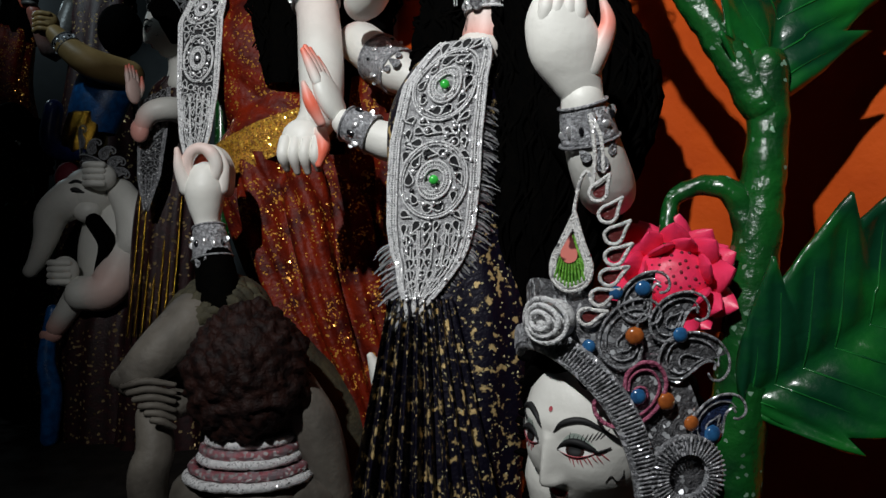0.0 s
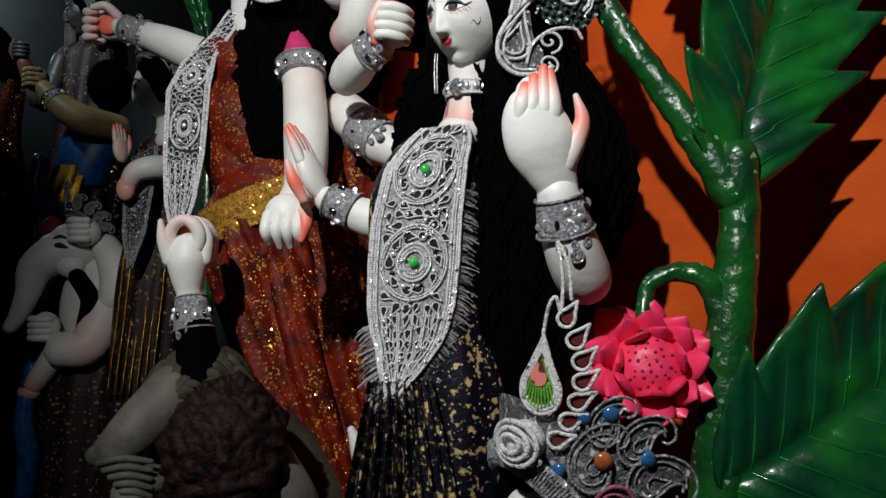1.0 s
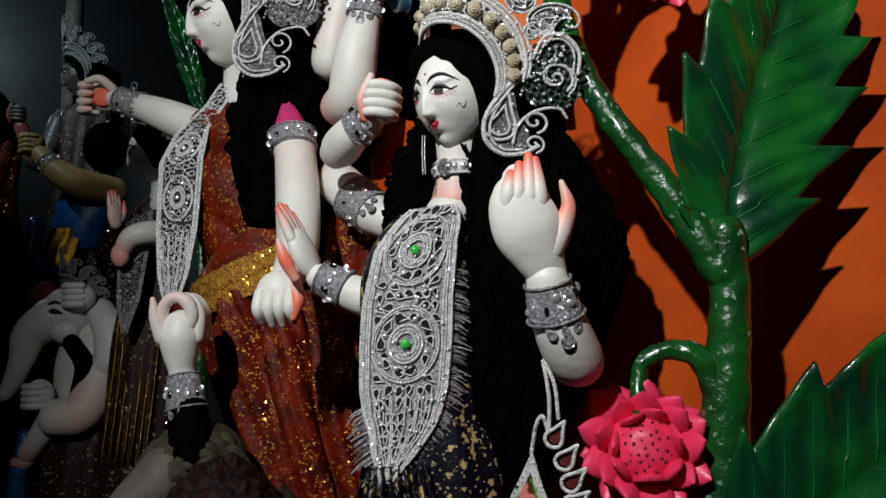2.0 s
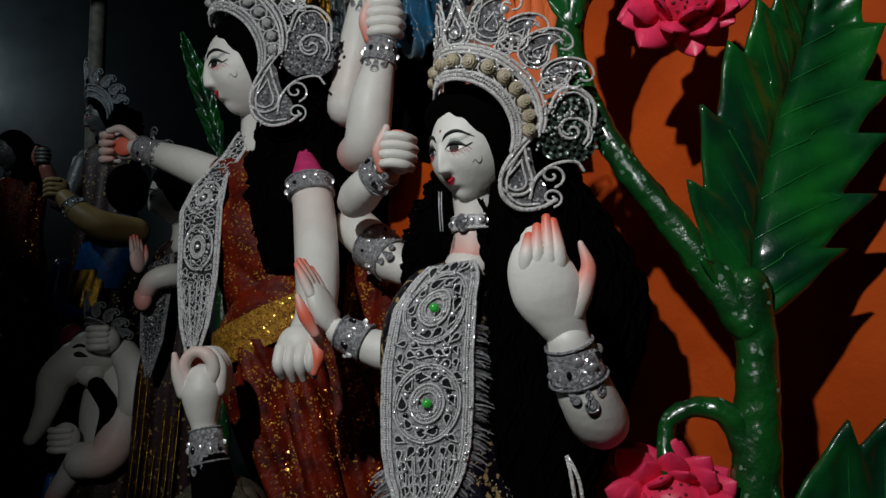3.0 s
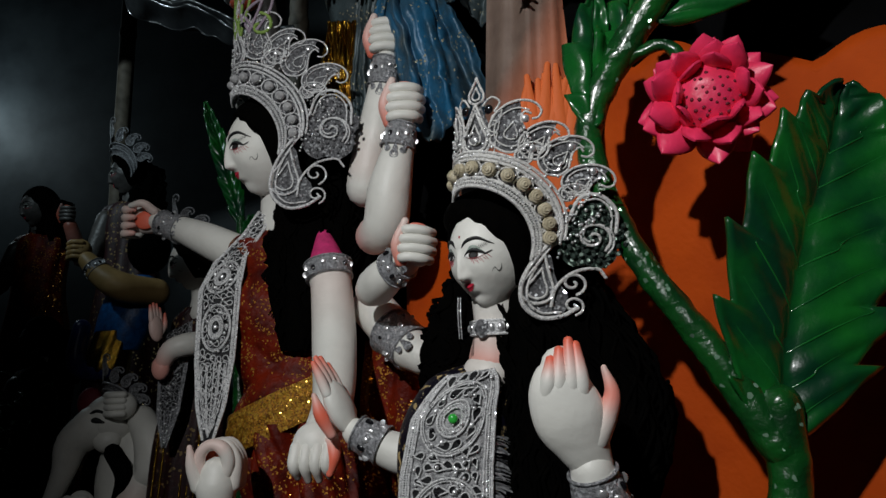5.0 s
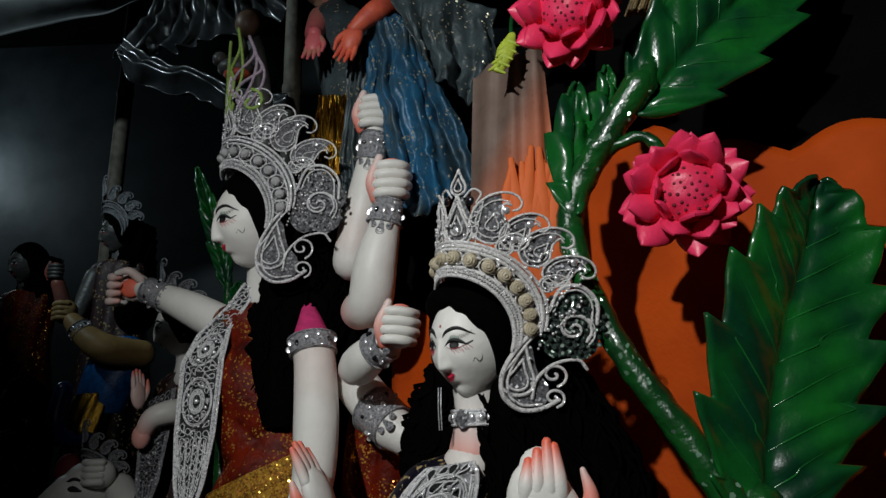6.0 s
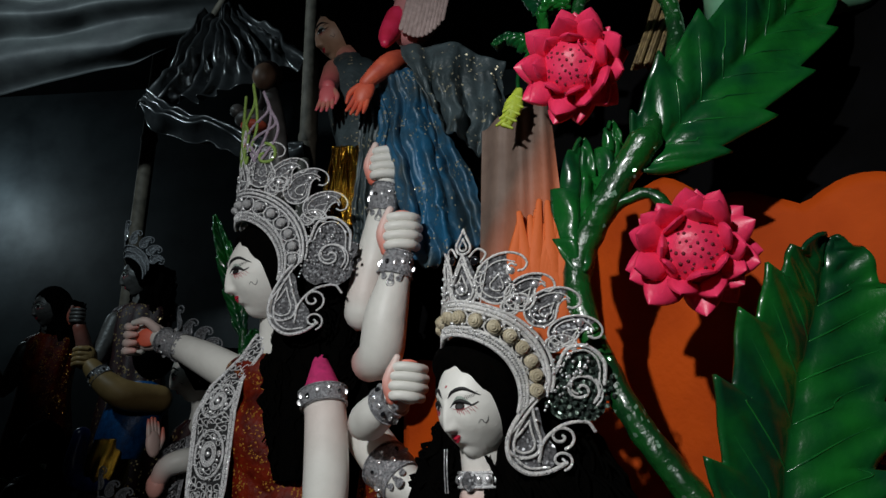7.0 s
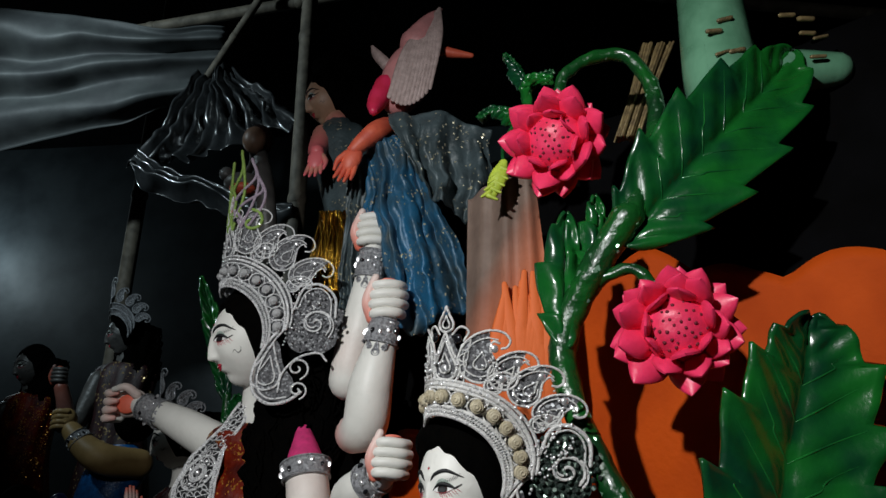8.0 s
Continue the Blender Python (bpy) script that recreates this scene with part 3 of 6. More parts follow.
def head(bm, m, skin=0, hair=1, paint=True, white=2, black=3, iris=4, lip=5, lash=6, lid=7):
    """Head with hair and painted features, laid into bm by the matrix m."""
    seen = len(bm.verts)
    nu, nv = 120, 84
    rings = []
    for j in range(1, nv):
        el = math.pi * j / nv - math.pi / 2
        ring = []
        for i in range(nu):
            s = 2 * math.pi * i / nu - math.pi
            az = s - 0.6 * math.sin(s)
            d = (math.sin(az) * math.cos(el), -math.cos(az) * math.cos(el), math.sin(el))
            ring.append(bm.verts.new(Vector(d) * head_radius(d)))
        rings.append(ring)
    ring_skin(bm, rings, skin)
    # hair as a shell with an uneven front edge
    rings = []
    for j in range(33):
        ring = []
        for i in range(80):
            az = 2 * math.pi * i / 80 - math.pi
            edge = 0.70 - 0.6 * min(1, abs(az) / 0.98) ** 1.8 + 0.03 * math.sin(az * 15) if abs(az) < 1.0 else max(-0.9, 0.08 - 2.6 * (abs(az) - 1.0))
            el = edge + (1.55 - edge) * j / 32
            d = (math.sin(az) * math.cos(el), -math.cos(az) * math.cos(el), math.sin(el))
            r = head_radius(d) + 0.0085 * min(1, j / 3) + 0.016 * (j / 32) + 0.0015 * noise.noise(Vector(d) * 14) - 0.0005
            ring.append(bm.verts.new(Vector(d) * r))
        rings.append(ring)
    ring_skin(bm, rings, hair)

    def on(x, z, lift=0.0006):
        y = -math.sqrt(max(1e-4, 0.088**2 * (1 - (x / 0.07) ** 2 - (z / 0.11) ** 2)))
        d = Vector((x, y, z)).normalized()
        return d * (head_radius(d) + lift)

    def patch(loop, mat, lift):
        cx, cz = sum(p[0] for p in loop) / len(loop), sum(p[1] for p in loop) / len(loop)
        rings = [[bm.verts.new(on(cx + (x - cx) * k / 6, cz + (z - cz) * k / 6, lift)) for x, z in loop] for k in range(1, 7)]
        fs = [bm.faces.new(rings[0])]
        for r, q in zip(rings, rings[1:]):
            for i in range(len(r)):
                j = (i + 1) % len(r)
                fs.append(bm.faces.new((r[i], q[i], q[j], r[j])))
        for f in fs:
            f.material_index, f.smooth = mat, True

    def stroke(pts, r, mat, lift=0.0004):
        tube(bm, [on(*p[:2], lift) for p in spline(pts, 14)], [max(0.0002, r * math.sin(math.pi * (i + 0.6) / 14.4)) for i in range(14)], mat, 6, n=28)

    if paint:
        for g in (-1, 1):
            up = [(g * (0.011 + 0.032 * t), -0.006 + 0.0085 * math.sin(math.pi * t**0.8) + 0.003 * t) for t in np.linspace(0, 1, 13)]
            lo = [(g * (0.011 + 0.032 * t), -0.006 - 0.006 * math.sin(math.pi * t) + 0.003 * t) for t in np.linspace(0.92, 0.08, 11)]
            patch([(x, z + 0.008 * math.sin(math.pi * i / 12)) for i, (x, z) in enumerate(up)] + [(x, z + 0.006) for x, z in lo], lid, 0.0006)
            patch(up + lo, white, 0.0011)
            c = (g * 0.026, -0.0045)
            patch([(c[0] + 0.0076 * math.cos(w), c[1] + 0.0068 * math.sin(w)) for w in np.linspace(0, 6.1, 14)], iris, 0.0015)
            patch([(c[0] + 0.0052 * math.cos(w), c[1] + 0.0052 * math.sin(w)) for w in np.linspace(0, 6.1, 10)], black, 0.0019)
            stroke(up + [(g * 0.05, 0.002)], 0.0034, black, 0.0014)
            stroke([(x, z) for x, z in lo[::-1]], 0.0006, lash, 0.0014)
            stroke([(g * 0.007, 0.009), (g * 0.016, 0.019), (g * 0.032, 0.023), (g * 0.052, 0.012)], 0.0033, black, 0.0008)
            for i in range(9):
                t = 0.3 + 0.09 * i
                x, z = g * (0.011 + 0.032 * t), -0.006 - 0.006 * math.sin(math.pi * min(t, 1)) + 0.003 * t
                stroke([(x, z), (x + g * 0.006 * t, z - 0.008 - 0.003 * (i % 2))], 0.0006, lash)
                stroke([(x, z + 0.012), (x + g * 0.005 * t, z + 0.0215)], 0.00045, black)
            stroke([(g * 0.046, -0.036), (g * 0.05, -0.029), (g * 0.0525, -0.036), (g * 0.056, -0.03), (g * 0.057, -0.022)], 0.0007, black)
        patch([(0.0022 * math.cos(w), 0.028 + 0.0026 * math.sin(w)) for w in np.linspace(0, 5.7, 10)], lash, 0.0008)
        up = [(0.0125 * t, -0.0605 + 0.004 * (1 - abs(t)) ** 0.6 - 0.0012 * math.exp(-(t * 6) ** 2) + 0.001 * t * t) for t in np.linspace(-1, 1, 13)]
        patch(up + [(0.0125 * t, -0.0642 + 0.003 * t * t) for t in np.linspace(0.9, -0.9, 9)], lip, 0.0009)
        patch([(0.0115 * t, -0.0638 + 0.003 * t * t) for t in np.linspace(-1, 1, 11)] + [(0.0105 * t, -0.0712 + 0.0082 * t * t) for t in np.linspace(0.9, -0.9, 9)], lip, 0.0011)
        stroke([(-0.013, -0.062), (0, -0.0642), (0.013, -0.062)], 0.0005, iris, 0.0014)
    bm.verts.ensure_lookup_table()
    for v in bm.verts[seen:]:
        if v.co.z < -0.004:
            v.co.z = -0.004 + (v.co.z + 0.004) * 0.89
    bmesh.ops.transform(bm, matrix=m, verts=bm.verts[seen:])


def fist(bm, c, up, across, front, s=1.0, mat=0, thumb=1, blush=0.9):
    """A closed hand: four finger rolls stacked along up, seen from the front."""
    c, up, across, front = Vector(c), Vector(up).normalized(), Vector(across).normalized(), Vector(front).normalized()
    turn = Matrix((across, front, up)).transposed()
    ball(bm, c - front * 0.008 * s, (0.03 * s, 0.022 * s, 0.037 * s), mat, 20, turn)
    for i in range(4):
        z = (1.5 - i) * 0.0165 * s
        w = 0.026 * s * (0.92, 1.05, 1.05, 0.92)[i]
        p = [c + up * (z + dz * s) + across * x + front * (y * s) for x, y, dz in ((-w, 0.002, 0), (-w * 0.75, 0.018, 0), (0, 0.023, 0.001), (w * 0.75, 0.018, 0), (w, 0.0, 0))]
        tube(bm, p, [0.0078 * s, 0.0088 * s, 0.009 * s, 0.0092 * s, 0.009 * s], mat, 10, blush=[0.15, 0, 0, 0, 0])
    tube(bm, [c - across * 0.026 * s * thumb - up * 0.03 * s, c - across * 0.033 * s * thumb + front * 0.012 * s, c - across * 0.02 * s * thumb + front * 0.016 * s + up * 0.04 * s],
         [0.011 * s, 0.01 * s, 0.007 * s], mat, 10, blush=[blush, blush * 0.6, 0.2])
    ball(bm, c + up * 0.036 * s + front * 0.008 * s, (0.014 * s, 0.012 * s, 0.004 * s), mat, 12, turn, blush)


def open_hand(bm, wrist, along, across, front, s=1.0, mat=0, tip=0.7, bend=0.0, spread=0.06, thumb=1, palm=0.0):
    """A flat hand: palm, four fingers side by side, a thumb on the across side."""
    w, along, across, front = Vector(wrist), Vector(along).normalized(), Vector(across).normalized(), Vector(front).normalized()
    turn = Matrix((across, front, along)).transposed()
    ball(bm, w + along * 0.045 * s, (0.036 * s, 0.021 * s, 0.056 * s), mat, 24, turn, palm)
    for i in range(4):
        k = i - 1.5
        base = w + along * 0.075 * s + across * (k * 0.0155 * s)
        ln = (0.066, 0.076, 0.074, 0.058)[i] * s
        d = along + across * (k * spread)
        tube(bm, [base, base + d * ln * 0.5 + front * bend * ln * 0.25, base + d * ln * 0.96 + front * bend * ln], [0.0105 * s, 0.0095 * s, 0.0055 * s], mat, 10, blush=[palm, tip * 0.35, tip])
    b = w + along * 0.03 * s + across * (0.026 * s * thumb)
    tube(bm, [b, b + across * 0.018 * s * thumb + along * 0.035 * s + front * 0.006 * s, b + across * 0.016 * s * thumb + along * 0.078 * s + front * 0.012 * s], [0.014 * s, 0.011 * s, 0.005 * s], mat, 10,
         blush=[0.1, tip * 0.6, tip])


def cuff(p0, p1, r0, r1, label, seed=0, swirl=True, metal=None):
    """A silver ornament round an arm: band, rims, mirrors and a curled sprig."""
    p0, p1, rnd = Vector(p0), Vector(p1), random.Random(seed)
    ax = (p1 - p0).normalized()
    a = (Vector((0, -1, 0)) - ax * Vector((0, -1, 0)).dot(ax)).normalized()
    b = ax.cross(a)
    ob = thing("arm_cuff", (p0 + p1) / 2, label, "ornament", "silver cuffs on the statues")
    bm = mesh()
    tube(bm, [p0, (p0 + p1) / 2, p1], [r0 + 0.002, (r0 + r1) / 2 + 0.0025, r1 + 0.002], 0, 24, n=8, caps=False)
    for p, r in ((p0, r0), (p1, r1)):
        tube(bm, [p + (a * math.cos(w) + b * math.sin(w)) * (r + 0.003) for w in np.linspace(0, 6.283, 17)], 0.0022, 0, 6, n=40)
    part("band", bm, metal or DARK_SILVER, ob)
    h = (p1 - p0).length
    for i in range(7):
        w = -1.4 + 2.8 * i / 6
        o = a * math.cos(w) + b * math.sin(w)
        t = rnd.uniform(0.3, 0.7)
        bm = mesh()
        ball(bm, p0 + (p1 - p0) * t + o * (r0 + (r1 - r0) * t + 0.003), (rnd.uniform(0.004, 0.007), 0.0025, rnd.uniform(0.005, 0.009)), 0, 12, Matrix((b, o, ax)).transposed())
        part("jewel", bm, (MIRROR, JET, MIRROR)[i % 3], ob)
    if swirl:
        bm = mesh()

        def skin_at(u, v, w=0.0):
            o = a * math.cos(u / r1) + b * math.sin(u / r1)
            return p1 + ax * v + o * (r1 + 0.0015 + w)

        for u, v, size, turn in ((0.0, 0.026, 0.019, math.pi), (-0.019, 0.013, 0.013, 2.7), (0.019, 0.013, 0.013, -2.7), (0.0, 0.012, 0.009, math.pi)):
            rope(bm, shape_on(DROP, u, v, size, turn), skin_at, 0.0024, 0, 0.0)
            rope(bm, shape_on(DROP, u, v, size * 0.55, turn), skin_at, 0.0018, 0, 0.0)
            fill(bm, shape_on(DROP, u, v, size * 0.95, turn), skin_at, 0, -0.0005)
        part("sprig", bm, metal or DARK_SILVER, ob)
    return ob


# ---------- lace and crowns ----------
DROP = [(0.0, 1.0), (0.22, 0.45), (0.42, 0.0), (0.36, -0.38), (0.0, -0.56), (-0.36, -0.38), (-0.42, 0.0), (-0.22, 0.45), (0.0, 1.0)]
COMMA = [(0.52, 0.52), (0.68, 0.62), (0.72, 0.88), (0.48, 1.1), (0.1, 1.1), (-0.28, 0.85), (-0.55, 0.4), (-0.62, -0.1), (-0.45, -0.58), (0.0, -0.8), (0.4, -0.6), (0.5, -0.2), (0.33, 0.15), (0.2, 0.45), (0.25, 0.72), (0.42, 0.7)]


def shape_on(pts, cx, cy, size, turn, flip=1):
    c, s = math.cos(turn), math.sin(turn)
    return [(cx + size * (flip * x * c - y * s), cy + size * (flip * x * s + y * c)) for x, y in pts]


def rope(bm, pts, surf, r, mat=0, lift=0.0, n=None):
    line = spline(pts, n or 5 * len(pts))
    tube(bm, [surf(u, v, lift) for u, v in line], r * 0.8, mat, 6, n=len(line))


def fill(bm, pts, surf, mat, lift):
    line = spline(pts, 4 * len(pts))
    mid = np.mean(line, axis=0)
    c = bm.verts.new(surf(mid[0], mid[1], lift))
    vs = [bm.verts.new(surf(u, v, lift)) for u, v in line]
    for a, b in zip(vs, vs[1:] + vs[:1]):
        f = bm.faces.new((c, a, b))
        f.material_index, f.smooth = mat, True


def comma(bm, surf, cx, cy, size, turn, flip=1, r=0.0026, net=1):
    """A paisley of rope over net: outline, inner line and a drop in its bulb."""
    rope(bm, shape_on(COMMA, cx, cy, size, turn, flip), surf, r, 0)
    rope(bm, shape_on(COMMA[3:13], cx, cy, size * 0.74, turn, flip), surf, r * 0.65, 0)
    rope(bm, shape_on(DROP, cx, cy - 0.1 * size, size * 0.42, turn, flip), surf, r * 0.6, 0)
    fill(bm, shape_on(COMMA[4:13], cx, cy, size * 0.96, turn, flip), surf, net, -0.0016)


def curl(bm, surf, cx, cy, size, turn, flip=1, r=0.0028, turns=1.4, mat=0):
    pts = []
    for i in range(20):
        t = i / 19
        w = turn + flip * t * turns * 2 * math.pi
        pts.append((cx + size * (1 - 0.85 * t) * math.cos(w), cy + size * (1 - 0.85 * t) * math.sin(w)))
    rope(bm, pts, surf, r, mat, n=44)


def gem(surf, u, v, size, mat, parent, name="jewel", lift=0.001):
    c = surf(u, v, lift)
    nrm = (surf(u, v, lift + 0.01) - c).normalized()
    bm = mesh()
    ball(bm, (0, 0, 0), (size, size, size * 0.5), 0, 10)
    bmesh.ops.transform(bm, matrix=Matrix.Translation(c) @ nrm.to_track_quat("Z", "Y").to_matrix().to_4x4(), verts=bm.verts)
    return part(name, bm, mat, parent)


def crown_surface(m, bend=0.9, flare=0.12, z0=0.088, radius=0.087, wide=1.0):
    """Maps crown lengths (round the head, up, out) into the world."""
    def at(u, v, w=0.0):
        u *= wide
        a = max(-bend, min(bend, u / radius))
        e = u - a * radius
        n = Vector((math.sin(a), -math.cos(a), 0))
        p = Vector((radius * math.sin(a) + e * math.cos(a), -radius * math.cos(a) + e * math.sin(a), z0 + v))
        return m @ (p + n * (w + flare * max(v, 0) * 0.6))
    return at


def arch(a, b, top, lo, hi, n=22):
    return [(a * math.sin(w), top - b * (1 - math.cos(w))) for w in np.linspace(radians(lo), radians(hi), n)]


def crown(name, at, surf, label, ropes, pearl, net, lo=-45, hi=100, plume=False, ear_net=None, pad=None):
    """A tall sola crown: arched bands, a row of wound beads, paisleys, a centre jewel and ear scrolls."""
    ob = thing(name, at, label, "crown", "crowns of the statues")
    bm = mesh()
    for a, b, top, r in ((0.101, 0.108, 0.02, 0.0046), (0.106, 0.11, 0.028, 0.003), (0.111, 0.112, 0.035, 0.004)):
        rope(bm, arch(a, b, top, lo, hi), surf, r, 0, 0.002)
    pts = arch(0.106, 0.11, 0.028, lo, hi, 60)
    for p, q in zip(pts, pts[1:]):
        d = Vector((q[0] - p[0], q[1] - p[1])).normalized()
        rope(bm, [(p[0] + d.y * 0.006, p[1] - d.x * 0.006), (p[0] - d.y * 0.006, p[1] + d.x * 0.006)], surf, 0.0011, 0, 0.005, 3)
    part("lower_band", bm, [ropes, net], ob)
    bm = mesh()
    for a, b, top, r in ((0.136, 0.122, 0.068, 0.0035), (0.141, 0.124, 0.075, 0.0048), (0.148, 0.126, 0.082, 0.0035)):
        rope(bm, arch(a, b, top, lo, hi), surf, r, 0, 0.002)
    part("upper_band", bm, [ropes, net], ob)
    bm = mesh()
    rings = [[bm.verts.new(surf(u, v, -0.004)) for u, v in arch(*p, lo, hi, 60)] for p in ((0.1, 0.108, 0.02), (0.12, 0.114, 0.045), (0.146, 0.126, 0.08))]
    ring_skin(bm, rings, 0, False)
    part("backing", bm, net, ob)
    for k in range(-3, 8):
        w = radians(k * 13.0)
        u, v = 0.1235 * math.sin(w), 0.052 - 0.116 * (1 - math.cos(w))
        bm = mesh()
        c = surf(u, v, 0.003)
        ball(bm, c, 0.0115, 0, 16)
        rope(bm, [(u + 0.0145 * math.cos(t), v + 0.0145 * math.sin(t)) for t in np.linspace(0, 6.283, 12)], surf, 0.0018, 1, 0.001, 24)
        d = (surf(u, v, 0.02) - c).normalized()
        for r, h in ((0.0095, 0.0066), (0.0065, 0.0096), (0.003, 0.0113)):
            e, g = d.orthogonal().normalized(), d.cross(d.orthogonal().normalized())
            tube(bm, [c + d * h + (e * math.cos(t) + g * math.sin(t)) * r for t in np.linspace(0, 6.283, 12)], 0.0011, 0, 5, n=20)
        part("bead", bm, [pearl, ropes], ob)
    for g in (-1, 1):
        for u, v, s, turn, fl in ((0.054, 0.122, 0.05, -0.08, 1), (0.094, 0.105, 0.042, -0.5, 1), (0.128, 0.082, 0.046, -0.6, 1), (0.166, 0.044, 0.042, -0.95, 1), (0.078, 0.082, 0.024, -0.5, 1), (0.15, 0.02, 0.024, -1.1, 1)):
            bm = mesh()
            comma(bm, surf, g * u, v, s, g * turn, g * fl, net=1)
            part("scroll", bm, [ropes, net], ob)
            gem(surf, g * (u + s * 0.35), v + s * 0.45, 0.0065, MIRROR, ob)
        if g < 0:
            continue
        bm = mesh()
        rope(bm, [(g * u, v) for u, v in ((0.15, -0.03), (0.165, 0.012), (0.195, 0.02), (0.222, -0.005), (0.225, -0.045))], surf, 0.0045, 0)
        rope(bm, [(g * u, v) for u, v in ((0.157, -0.03), (0.17, 0.004), (0.195, 0.012), (0.214, -0.008), (0.217, -0.045))], surf, 0.0025, 0)
        curl(bm, surf, g * 0.19, -0.058, 0.03, -0.8 if g > 0 else 3.94, g, 0.0035, 1.5)
        curl(bm, surf, g * 0.19, -0.058, 0.037, -0.8 if g > 0 else 3.94, g, 0.0025, 0.9)
        part("ear_curl", bm, [ropes, net], ob)
        bm = mesh()
        fill(bm, [(g * (0.185 + 0.05 * math.cos(w) * (1 + 0.12 * math.sin(7 * w))), -0.055 + 0.062 * math.sin(w) * (1 + 0.12 * math.sin(5 * w))) for w in np.linspace(0, 6.1, 24)], surf, 0, -0.004)
        for i in range(70):
            w, r = i * 2.4, 0.056 * math.sqrt(i / 70)
            ball(bm, surf(g * (0.187 + r * math.cos(w)), -0.055 + r * 1.12 * math.sin(w), -0.002), 0.0045, 0, 6)
        part("tinsel_pad", bm, pad or GREEN_NET, ob, "silver sequin pad" if pad else "dark green tinsel pad")
        bm = mesh()
        rope(bm, [(g * u, v) for u, v in ((0.125, -0.075), (0.105, -0.105), (0.088, -0.15), (0.092, -0.19), (0.118, -0.212), (0.15, -0.208), (0.175, -0.19))], surf, 0.005, 0)
        rope(bm, [(g * u, v) for u, v in ((0.133, -0.075), (0.114, -0.105), (0.098, -0.15), (0.1, -0.185), (0.12, -0.203), (0.15, -0.2))], surf, 0.0028, 0)
        rope(bm, shape_on(DROP, g * 0.112, -0.155, 0.058, -g * 0.12), surf, 0.0034, 0)
        rope(bm, shape_on(DROP, g * 0.112, -0.158, 0.036, -g * 0.12), surf, 0.0026, 0)
        rope(bm, [(g * u, v) for u, v in ((0.135, -0.19), (0.14, -0.155), (0.165, -0.125), (0.2, -0.115), (0.215, -0.13))], surf, 0.0036, 0)
        curl(bm, surf, g * 0.165, -0.145, 0.022, -1.2 if g > 0 else 4.34, g, 0.0032, 1.3)
        curl(bm, surf, g * 0.168, -0.186, 0.018, -1.2 if g > 0 else 4.34, g, 0.003, 1.3)
        fill(bm, [(g * u, v) for u, v in ((0.115, -0.08), (0.092, -0.15), (0.1, -0.2), (0.15, -0.205), (0.16, -0.17), (0.14, -0.14), (0.13, -0.1))], surf, 1, -0.003)
        part("ear_scroll", bm, [ropes, ear_net or NET], ob)
    bm = mesh()
    for s in (0.06, 0.048, 0.024):
        rope(bm, shape_on(DROP, 0, 0.108, s, 0), surf, 0.0028 if s > 0.03 else 0.002, 0)
    rope(bm, shape_on(DROP, 0, 0.186, 0.03, 0), surf, 0.0028, 0)
    rope(bm, shape_on(DROP, 0, 0.184, 0.015, 0), surf, 0.002, 0)
    for g in (-1, 1):
        rope(bm, [(g * u, v) for u, v in ((0.012, 0.165), (0.024, 0.18), (0.036, 0.172), (0.03, 0.155))], surf, 0.0024, 0)
        for k in range(4):
            rope(bm, shape_on(DROP, g * (0.027 + 0.002 * k), 0.085 + 0.02 * k, 0.014, -g * 0.5), surf, 0.0014, 0)
    fill(bm, shape_on(DROP, 0, 0.115, 0.07, 0), surf, 1, -0.003)
    part("centre_jewel", bm, [ropes, net], ob)
    for g in (-1, 1):
        gem(surf, g * 0.021, 0.158, 0.008, JET, ob)
    gem(surf, 0, 0.103, 0.007, MIRROR, ob)
    rnd = random.Random(5)
    bm = mesh()
    for i in range(220):
        w = radians(rnd.uniform(lo, hi))
        k = rnd.uniform(0.125, 0.2)
        u, v = k * math.sin(w), 0.068 + (k - 0.155) * 1.5 - 0.13 * (1 - math.cos(w))
        ball(bm, surf(u, v, 0.004), rnd.uniform(0.0016, 0.0032), 0, 6)
    tagged(part("glitter", bm, MIRROR, ob), kind="stuff")
    if plume:
        bm = mesh()
        for k, (u, h, bend, mt) in enumerate(((-0.03, 0.08, -0.02, 0), (-0.008, 0.15, -0.012, 1), (0.012, 0.165, 0.012, 1), (0.035, 0.14, 0.02, 2), (0.05, 0.1, 0.02, 2))):
            rope(bm, [(u, 0.14), (u - 0.026, 0.14 + h * 0.4), (u + bend, 0.14 + h * 0.75), (u + bend * 0.5, 0.15 + h)], surf, 0.0055, mt)
            rope(bm, [(u, 0.14), (u + 0.022, 0.14 + h * 0.4), (u + bend + 0.006, 0.14 + h * 0.75), (u + bend * 0.5, 0.15 + h)], surf, 0.005, mt)
        curl(bm, surf, 0.055, 0.15, 0.026, 1.5, -1, 0.006, 0.9, 1)
        fill(bm, shape_on(DROP, 0.0, 0.2, 0.034, 0), surf, 3, -0.001)
        part("plume", bm, [ropes, LIME_ROPE, MAUVE_ROPE, AMBER], ob, "lime and mauve rope plume")
    return ob


